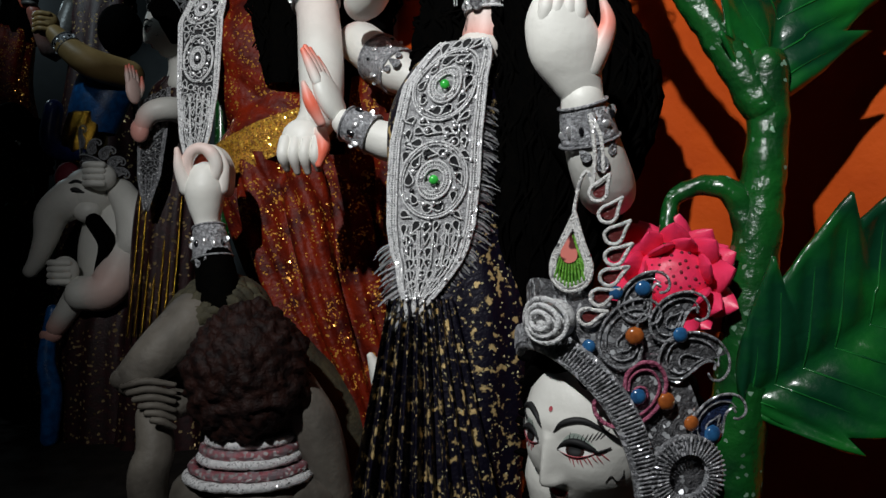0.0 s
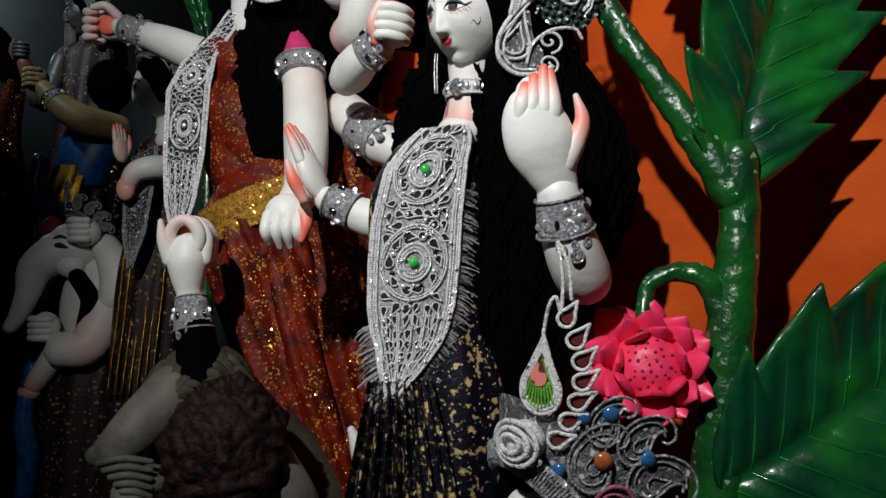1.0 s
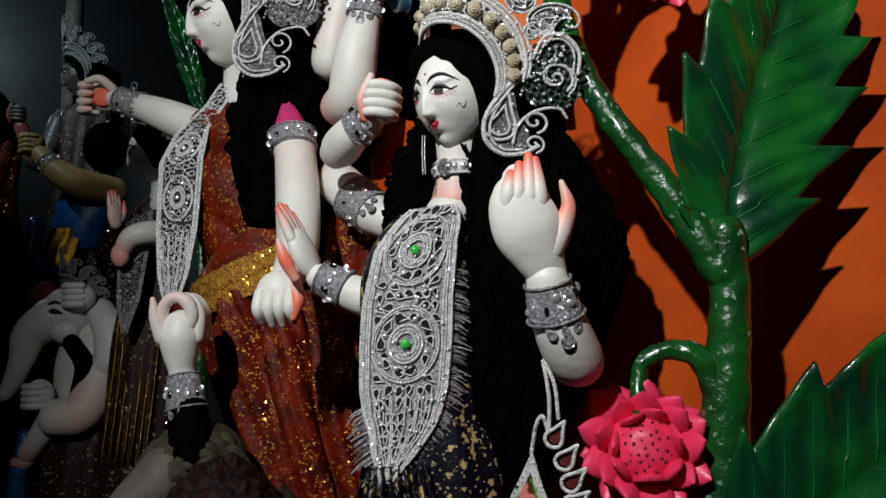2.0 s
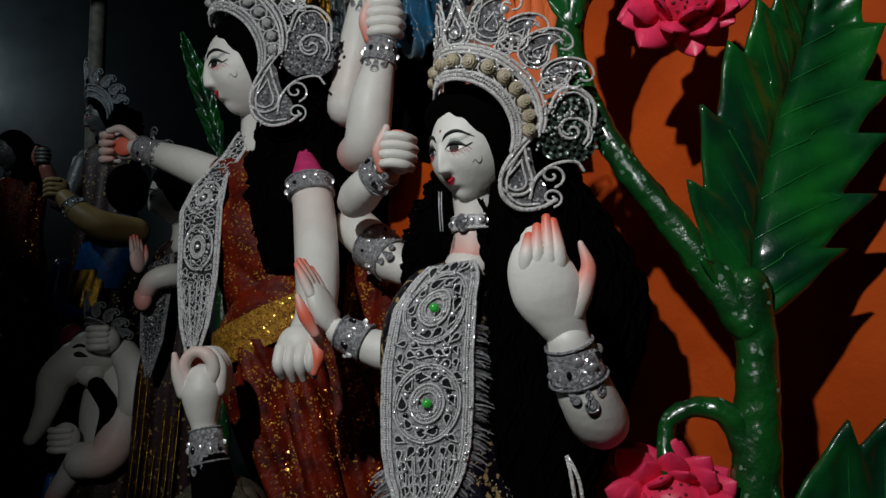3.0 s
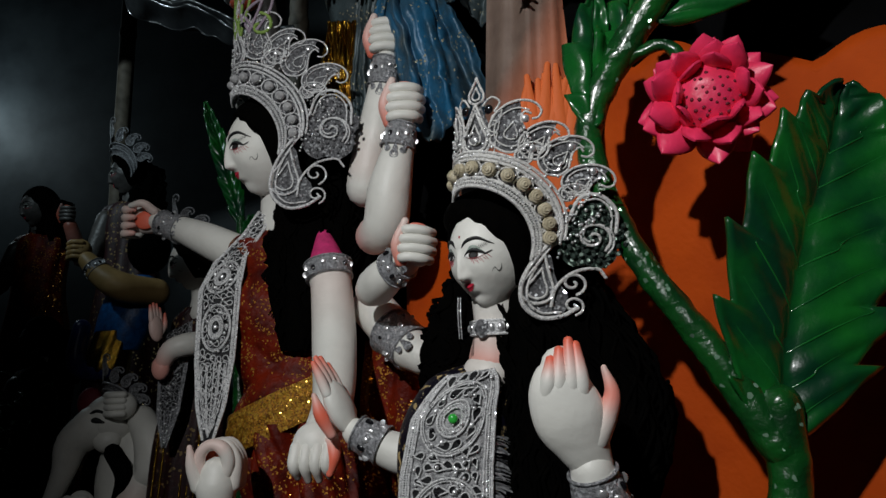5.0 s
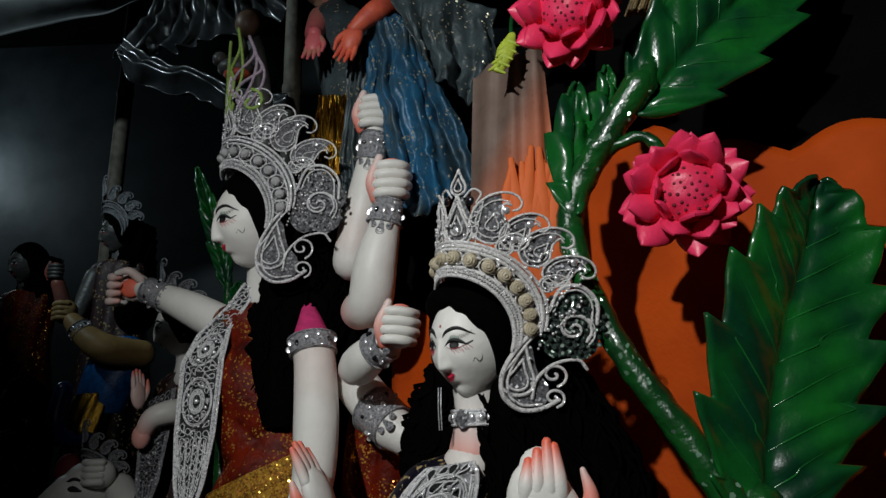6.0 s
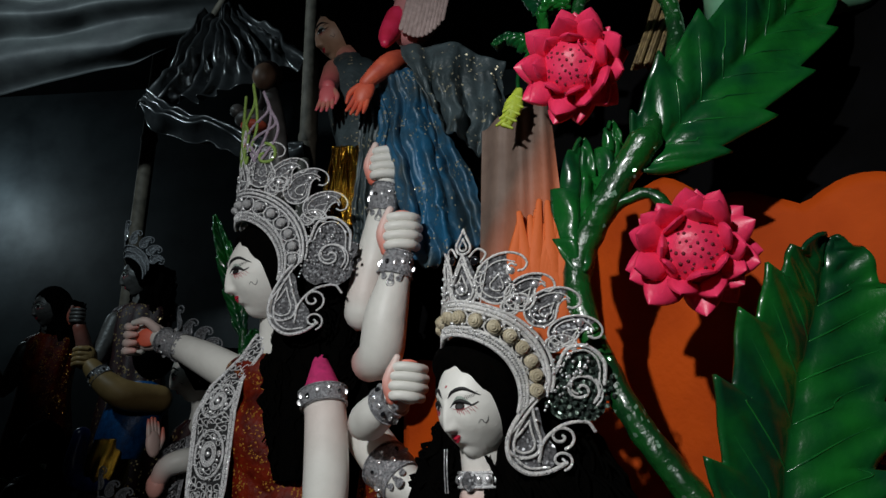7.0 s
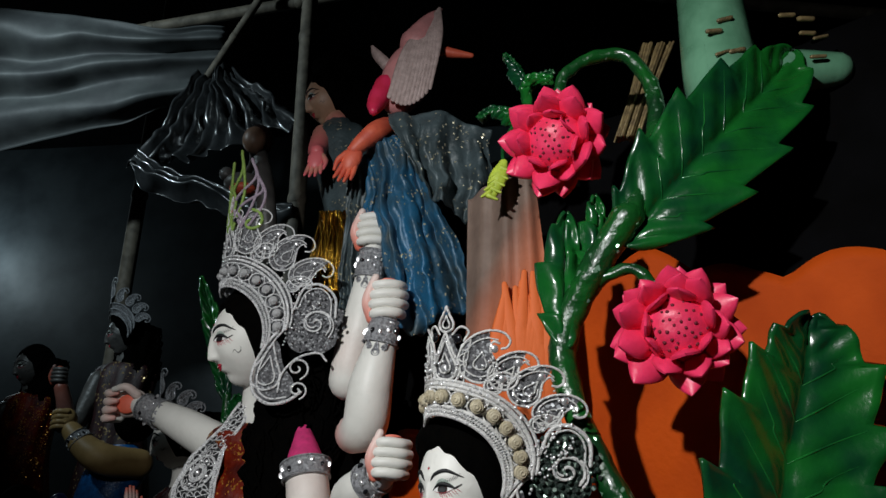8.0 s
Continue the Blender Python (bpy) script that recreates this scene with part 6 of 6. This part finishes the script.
def dim_statue(x, y, z, s, cloth, yaw, label, seed):
    bm = mesh()
    head(bm, Matrix.Translation((x, y, z)) @ pose(0, 0, 0, 0, 0, yaw) @ Matrix.Scale(s, 4), paint=True)
    tube(bm, [(x, y + 0.02, z - 0.06 * s), (x, y + 0.03, z - 0.15 * s)], [0.045 * s, 0.05 * s], 0, 12)
    loft(bm, [(x, y + 0.04, z - 0.11 * s, 0.05 * s, 0.05 * s), (x, y + 0.04, z - 0.17 * s, 0.14 * s, 0.08 * s), (x, y + 0.04, z - 0.4 * s, 0.12 * s, 0.1 * s), (x, y + 0.04, z - 0.8 * s, 0.17 * s, 0.13 * s), (x, y + 0.04, 0.5, 0.2 * s, 0.15 * s)], 8, 40,
         lambda w, t: 0.06 * math.sin(w * 9 + t * 5), n=24)
    tube(bm, [(x - 0.1 * s, y, z - 0.2 * s), (x - 0.16 * s, y - 0.05, z - 0.4 * s), (x - 0.2 * s, y - 0.13, z - 0.25 * s)], [0.045 * s, 0.04 * s, 0.028 * s], 0, 12, blush=[0, 0, 0.4])
    fist(bm, (x - 0.21 * s, y - 0.14, z - 0.2 * s), (0, 0, 1), (1, 0, 0), (0, -1, 0), s, 0)
    hair_fall(bm, [(x + 0.04, y + 0.04, z + 0.05, 0.09 * s, 0.08 * s), (x + 0.05, y + 0.05, z - 0.2 * s, 0.1 * s, 0.07 * s)], 1, seed, 30)
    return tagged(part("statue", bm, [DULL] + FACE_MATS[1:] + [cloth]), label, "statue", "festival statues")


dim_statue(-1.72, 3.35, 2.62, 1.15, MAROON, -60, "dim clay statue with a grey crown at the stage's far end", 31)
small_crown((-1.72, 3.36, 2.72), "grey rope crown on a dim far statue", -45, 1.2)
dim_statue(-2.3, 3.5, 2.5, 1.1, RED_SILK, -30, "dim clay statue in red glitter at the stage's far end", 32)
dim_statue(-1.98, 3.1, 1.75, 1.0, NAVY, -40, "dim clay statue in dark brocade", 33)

bm = mesh()
rnd = random.Random(100)
for k in range(240):
    c = Vector((-1.95 + rnd.gauss(0, 0.12), 3.0 + rnd.uniform(-0.1, 0.1), 1.2 + rnd.gauss(0, 0.2)))
    d = Vector((rnd.uniform(-1, 1), rnd.uniform(-1, 0.2), rnd.uniform(-0.9, 0.6))).normalized() * rnd.uniform(0.05, 0.1)
    tube(bm, [c, c + d * 0.5 + Vector((0, 0, 0.01)), c + d], [0.004, rnd.uniform(0.014, 0.024), 0.002], 0, 8, n=7, flat=0.2)
tagged(part("shrub", bm, LEAF), "dim green painted foliage beside the far statues", "plant", kind="stuff")

# ---------- figures and drapery above ----------
bm = mesh()
head(bm, Matrix.Translation((-0.345, 1.9, 3.02)) @ pose(0, 0, 0, 8, 4, -62) @ Matrix.Scale(1.05, 4))
hair_fall(bm, [(-0.33, 1.95, 3.2, 0.1, 0.09), (-0.28, 1.95, 3.12, 0.14, 0.1), (-0.23, 1.93, 2.95, 0.13, 0.09), (-0.22, 1.9, 2.8, 0.1, 0.07)], 1, 14, 60)
tube(bm, [(-0.33, 1.9, 2.96), (-0.31, 1.88, 2.88)], [0.04, 0.05], 0, 14, blush=[0, 0.8])
loft(bm, [(-0.31, 1.88, 2.92, 0.05, 0.04), (-0.3, 1.87, 2.85, 0.1, 0.07), (-0.27, 1.85, 2.7, 0.1, 0.07), (-0.22, 1.82, 2.5, 0.1, 0.08)], 8, 40, lambda w, s: 0.05 * math.sin(w * 9 + s * 7), n=20)
tube(bm, [(-0.36, 1.85, 2.86), (-0.36, 1.78, 2.76), (-0.345, 1.72, 2.72)], [0.035, 0.03, 0.022], 0, 12, blush=[0.3, 0.8, 0.9])
open_hand(bm, (-0.343, 1.715, 2.72), (-0.05, -0.2, -1), (1, 0, 0), (0, -1, 0.2), 0.72, 0, 1, 0.2, 0.1, 1, 0.9)
tube(bm, [(-0.12, 1.62, 2.72), (-0.14, 1.56, 2.68), (-0.17, 1.55, 2.65), (-0.2, 1.55, 2.62)], [0.04, 0.032, 0.026, 0.02], 9, 14)
open_hand(bm, (-0.195, 1.55, 2.625), (-0.35, 0, -1), (1, 0, -0.3), (0, -1, 0), 0.75, 9, 1, 0.2, 0.08, -1)
tagged(part("statue", bm, [BROWN_SKIN] + FACE_MATS[1:] + [GREY_SILK, CORAL]), "tan-faced clay figure with black hair and coral hands above", "statue", "festival statues")

ob = thing("robe", (0.0, 1.6, 2.12), "blue and grey organza robe spread in folds", "cloth")


def drape(name, mat, top, low, folds, depth, label="", nu=90, nv=50, sway=0.0):
    """A hanging cloth between a top line and a bottom line, with radiating folds."""
    bm, rows = mesh(), []
    a, b = spline(top, nu), spline(low, nu)
    for j in range(nv):
        s = j / (nv - 1)
        row = []
        for i in range(nu):
            u = i / (nu - 1)
            p = Vector(a[i]) * (1 - s) + Vector(b[i]) * s
            f = math.sin(u * folds * 2 * math.pi + 0.8 * math.sin(s * 3)) + 0.45 * math.sin(u * folds * 4.7 * math.pi + 2)
            p.y -= depth * f * (0.25 + 0.75 * s) + sway * math.sin(math.pi * s)
            p += noise.noise_vector(p * 9) * 0.02 + noise.noise_vector(p * 28) * 0.009
            row.append(bm.verts.new(p))
        rows.append(row)
    ring_skin(bm, rows, 0, False)
    o = part(name, bm, mat, ob, label)
    o.modifiers.new("thick", "SOLIDIFY").thickness = 0.002
    return o


drape("skirt", BLUE_SILK, [(-0.2, 1.62, 2.62), (-0.12, 1.56, 2.66), (-0.02, 1.56, 2.62)], [(-0.15, 1.62, 2.12), (-0.03, 1.52, 2.08), (0.12, 1.58, 2.18)], 3.2, 0.034)
drape("cape", GREY_SILK, [(-0.1, 1.53, 2.72), (0.03, 1.53, 2.71), (0.175, 1.55, 2.66)], [(-0.03, 1.5, 2.5), (0.05, 1.49, 2.4), (0.145, 1.53, 2.36)], 2.4, 0.03, "grey organza cape")
drape("sash", GREY_SILK, [(-0.24, 1.64, 2.6), (-0.21, 1.62, 2.62), (-0.17, 1.62, 2.62)], [(-0.25, 1.66, 2.0), (-0.2, 1.64, 1.98), (-0.15, 1.66, 2.0)], 2.5, 0.012, "grey organza sash")

bm = mesh()
rnd = random.Random(77)
for i in range(150):
    x = -0.33 + rnd.uniform(0, 0.1)
    tube(bm, [(x, 1.74 + rnd.uniform(-0.02, 0.02), 2.52), (x + rnd.uniform(-0.02, 0.02), 1.72 + rnd.uniform(-0.03, 0.03), 2.35), (x + rnd.uniform(-0.03, 0.02), 1.72 + rnd.uniform(-0.03, 0.03), 2.1)], [0.003, 0.0036, 0.002], 0, 4, n=8)
tagged(part("tinsel", bm, GOLD_TINSEL), "bunch of hanging gold tinsel", "decoration", kind="stuff")

# pink bird
bm = mesh()
ball(bm, (-0.06, 1.62, 2.9), (0.075, 0.06, 0.13), 0, 24, Euler((0, 0.35, 0)).to_matrix())
tube(bm, [(-0.02, 1.6, 3.0), (0.02, 1.6, 3.08), (0.048, 1.6, 3.13)], [0.06, 0.035, 0.006], 0, 14)
tube(bm, [(0.02, 1.59, 2.98), (0.07, 1.59, 2.96), (0.135, 1.59, 2.945)], [0.02, 0.016, 0.008], 1, 10)
for i in range(11):
    q = i / 10
    top = Vector((0.045 - 0.035 * (1 - q), 1.575, 3.115 - 0.05 * (1 - q)))
    low = Vector((-0.105 + 0.115 * q, 1.56, 2.86 - 0.09 * math.sin(math.pi * (0.25 + 0.6 * q))))
    tube(bm, [top, top.lerp(low, 0.45) + Vector((-0.012 + 0.024 * q, -0.022, 0)), low], [0.006, 0.013, 0.008], 2, 8, n=14, flat=0.45, side=(0, 1, 0))
tube(bm, [(-0.12, 1.6, 2.86), (-0.145, 1.58, 2.79), (-0.15, 1.56, 2.75)], [0.035, 0.028, 0.014], 3, 12)
tube(bm, [(-0.12, 1.62, 2.95), (-0.15, 1.62, 2.99), (-0.165, 1.62, 3.02)], [0.02, 0.016, 0.006], 2, 8)
tagged(part("bird", bm, [PINK_BIRD, CORAL, surface("pale_feather_paint", (0.55, 0.42, 0.4), (0.4, 0.3, 0.28), 60, 0.5, bump=0.5), LOTUS]), "pink painted clay bird with coral beak, perched above", "bird figure")

# small winged figure with a dove on the far post
bm = mesh()
ball(bm, (-0.62, 1.98, 2.93), (0.05, 0.05, 0.06), 1, 20)
ball(bm, (-0.625, 1.95, 2.915), (0.042, 0.04, 0.05), 0, 20)
tube(bm, [(-0.61, 1.98, 2.88), (-0.6, 1.98, 2.8), (-0.58, 1.98, 2.7), (-0.56, 2.0, 2.5)], [0.022, 0.035, 0.035, 0.03], 2, 16)
ball(bm, (-0.65, 1.93, 2.74), (0.06, 0.04, 0.035), 2, 16)
ball(bm, (-0.7, 1.92, 2.77), (0.025, 0.022, 0.025), 2, 12)
tube(bm, [(-0.64, 1.93, 2.76), (-0.62, 1.93, 2.81), (-0.63, 1.93, 2.85)], [0.02, 0.02, 0.004], 2, 8, flat=0.4)
ball(bm, (-0.64, 1.92, 2.71), (0.045, 0.035, 0.02), 3, 14)
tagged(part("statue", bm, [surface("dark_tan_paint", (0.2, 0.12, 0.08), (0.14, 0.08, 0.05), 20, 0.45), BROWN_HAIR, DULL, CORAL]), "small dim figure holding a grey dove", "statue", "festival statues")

# yellow flower, orange feathers, pale panel
bm = mesh()
tube(bm, [(0.185, 1.235, 2.385), (0.172, 1.235, 2.35), (0.155, 1.235, 2.31)], [0.009, 0.02, 0.012], 0, 12, flat=0.5, side=(0, 1, 0))
for i in range(9):
    g = -1 if i % 2 else 1
    c = Vector((0.18 - 0.004 * i, 1.232, 2.37 - 0.008 * i))
    tube(bm, [c, c + Vector((g * 0.018, -0.004, -0.012))], [0.007, 0.003], 0, 6)
tube(bm, [(0.184, 1.24, 2.385), (0.187, 1.22, 2.42), (0.21, 1.19, 2.45)], [0.004, 0.005, 0.006], 1, 8)
tagged(part("hanging_bud", bm, [LIME, LEAF]), "small lime-yellow flower bud hanging on a green stalk", "flower")

bm = mesh()
lay = bm.verts.layers.float["blush"]
rows = []
for j in range(40):
    s = j / 39
    row = []
    for i in range(24):
        q = i / 23
        v = bm.verts.new((0.105 + 0.15 * q + 0.02 * s - 0.05 * s * (1 - q), 1.4 - 0.12 * q - 0.035 * math.sin(math.pi * q) + 0.01 * math.sin(q * 20 + s * 3), 2.38 - 0.55 * s))
        v[lay] = min(1, max(0, (s - 0.25) * 1.7 + 0.8 * (q - 0.5)))
        row.append(v)
    rows.append(row)
ring_skin(bm, rows, 0, False)
FAN = thing("fan", (0.18, 1.33, 1.85), "grey fan shading into bright orange feathers", "decoration")
part("panel", bm, SOFT_ORANGE, FAN)
for i in range(26):
    rr, bm = random.Random(300 + i), mesh()
    x = 0.16 + rr.uniform(0, 0.09)
    tube(bm, [(x, 1.29, 1.84), (x + rr.uniform(-0.02, 0.02), 1.27, 1.95), (x + 0.03 + rr.uniform(-0.03, 0.02), 1.275, 2.02 + 0.7 * (x - 0.16) + rr.uniform(0.0, 0.1))], [0.014, 0.022, 0.006], 0, 8, flat=0.35, side=(0, 1, 0), blush=1.0)
    part("feather", bm, SOFT_ORANGE, FAN, "bright orange feather")

# ---------- tent cloth, plastic, poles, pot ----------


def sheet(name, corner, right, down, mats, label, folds, depth, fan=0.0, category="cloth", sag=0.0, along=False, crumple=0.0):
    bm, rows = mesh(), []
    c, r, d = Vector(corner), Vector(right), Vector(down)
    nrm = r.cross(d).normalized()
    for j in range(60):
        s = j / 59
        row = []
        for i in range(110):
            u = i / 109
            w = (u - 0.5) * (1 - fan + fan * s) + 0.5
            f = math.sin(u * folds * 2 * math.pi + 1.5 * math.sin(2 * s)) + 0.6 * math.sin(u * folds * 5.1 + s * 4)
            if along:
                f = math.sin(s * folds * 2 * math.pi + 1.2 * math.sin(u * 2.5)) + 0.5 * math.sin(s * folds * 9.1 + u * 5) * u
            p = c + r * w + d * s * (1 - 0.75 * u if along else 1) + nrm * (depth * f * (1 - 0.6 * s if fan else 1)) + Vector((0, 0, -sag * math.sin(math.pi * u)))
            p += noise.noise_vector(p * 4) * depth + noise.noise_vector(p * 13) * depth * crumple
            row.append(bm.verts.new(p))
        rows.append(row)
    ring_skin(bm, rows, 0, False)
    o = tagged(part(name, bm, mats), label, category)
    o.modifiers.new("thick", "SOLIDIFY").thickness = 0.003
    return o


sheet("tarpaulin", (-3.7, 2.3, 4.5), (2.55, 0.5, -0.35), (-0.1, 0.5, -1.2), TARP, "grey tarpaulin sagging under the tent roof", 3.2, 0.035, 0.0, "tarpaulin", 0.12, True)
sheet("plastic_sheet", (-1.5, 2.74, 3.68), (0.86, -0.14, 0.1), (0.06, -0.16, -0.5), PLASTIC, "crumpled shiny black plastic sheet tied at its top", 9, 0.05, 0.75, "plastic sheet", 0.0, False, 0.4)
sheet("plastic_sheet", (-1.38, 2.6, 3.25), (0.82, -0.28, -0.5), (0.03, -0.08, -0.13), PLASTIC, "stretched strip of shiny black plastic", 3.2, 0.05, 0.0, "plastic sheet", 0.0, True, 0.4)


def pole(pts, r, label):
    bm = mesh()
    tube(bm, pts, r, 0, 14, n=20)
    for i in range(1, 6):
        p = Vector(pts[0]).lerp(Vector(pts[-1]), i / 6)
        d = (Vector(pts[-1]) - Vector(pts[0])).normalized() * 0.006
        tube(bm, [p - d, p + d], r * 1.12, 0, 14)
    tagged(part("pole", bm, BAMBOO), label, "pole", "bamboo poles")


pole([(-2.0, 3.7, 0.5), (-1.95, 3.7, 5.2)], 0.045, "dim upright bamboo pole behind the stage")
pole([(-0.57, 2.3, 0.5), (-0.55, 2.3, 5.2)], 0.035, "grey upright bamboo pole behind the statues")
pole([(-4.0, 3.0, 4.0), (0.9, 2.6, 4.35)], 0.03, "horizontal bamboo pole under the roof")
pole([(-1.5, 2.9, 3.4), (-0.6, 2.5, 4.6)], 0.02, "slanting bamboo pole under the roof")
pole([(-0.56, 2.3, 4.05), (4.0, 2.0, 2.9)], 0.025, "slanting bamboo pole under the roof")

bm = mesh()
tube(bm, [(0.655, 1.15, 2.36), (0.645, 1.15, 2.5), (0.65, 1.15, 2.64), (0.66, 1.15, 2.8)], [0.07, 0.075, 0.07, 0.065], 0, 30, n=20)
tube(bm, [(0.68, 1.15, 2.5), (0.76, 1.14, 2.51), (0.86, 1.12, 2.5)], [0.05, 0.05, 0.035], 0, 16)
for i in range(9):
    rr = random.Random(700 + i)
    p = Vector((0.65 + rr.uniform(-0.05, 0.2), 1.075, 2.52 + rr.uniform(-0.02, 0.1)))
    tube(bm, [p, p + Vector((0.025, 0, rr.uniform(-0.004, 0.008)))], rr.uniform(0.003, 0.006), 1, 6)
tagged(part("pot", bm, [PALE_GREEN, STRAW]), "pale green glossy painted pot with gold trim behind the leaf", "pot")
bm = mesh()
for i in range(60):
    rr = random.Random(500 + i)
    a, b = rr.uniform(-0.025, 0.025), rr.uniform(-0.015, 0.015)
    tube(bm, [(0.46 + a, 1.25 + b, 2.44), (0.51 + a, 1.25 + b, 2.56), (0.56 + a * 1.4, 1.25 + b, 2.68)], 0.0035, 0, 5, n=5)
tagged(part("straw_bundle", bm, STRAW), "bundle of glinting gold straw", "decoration", kind="stuff")
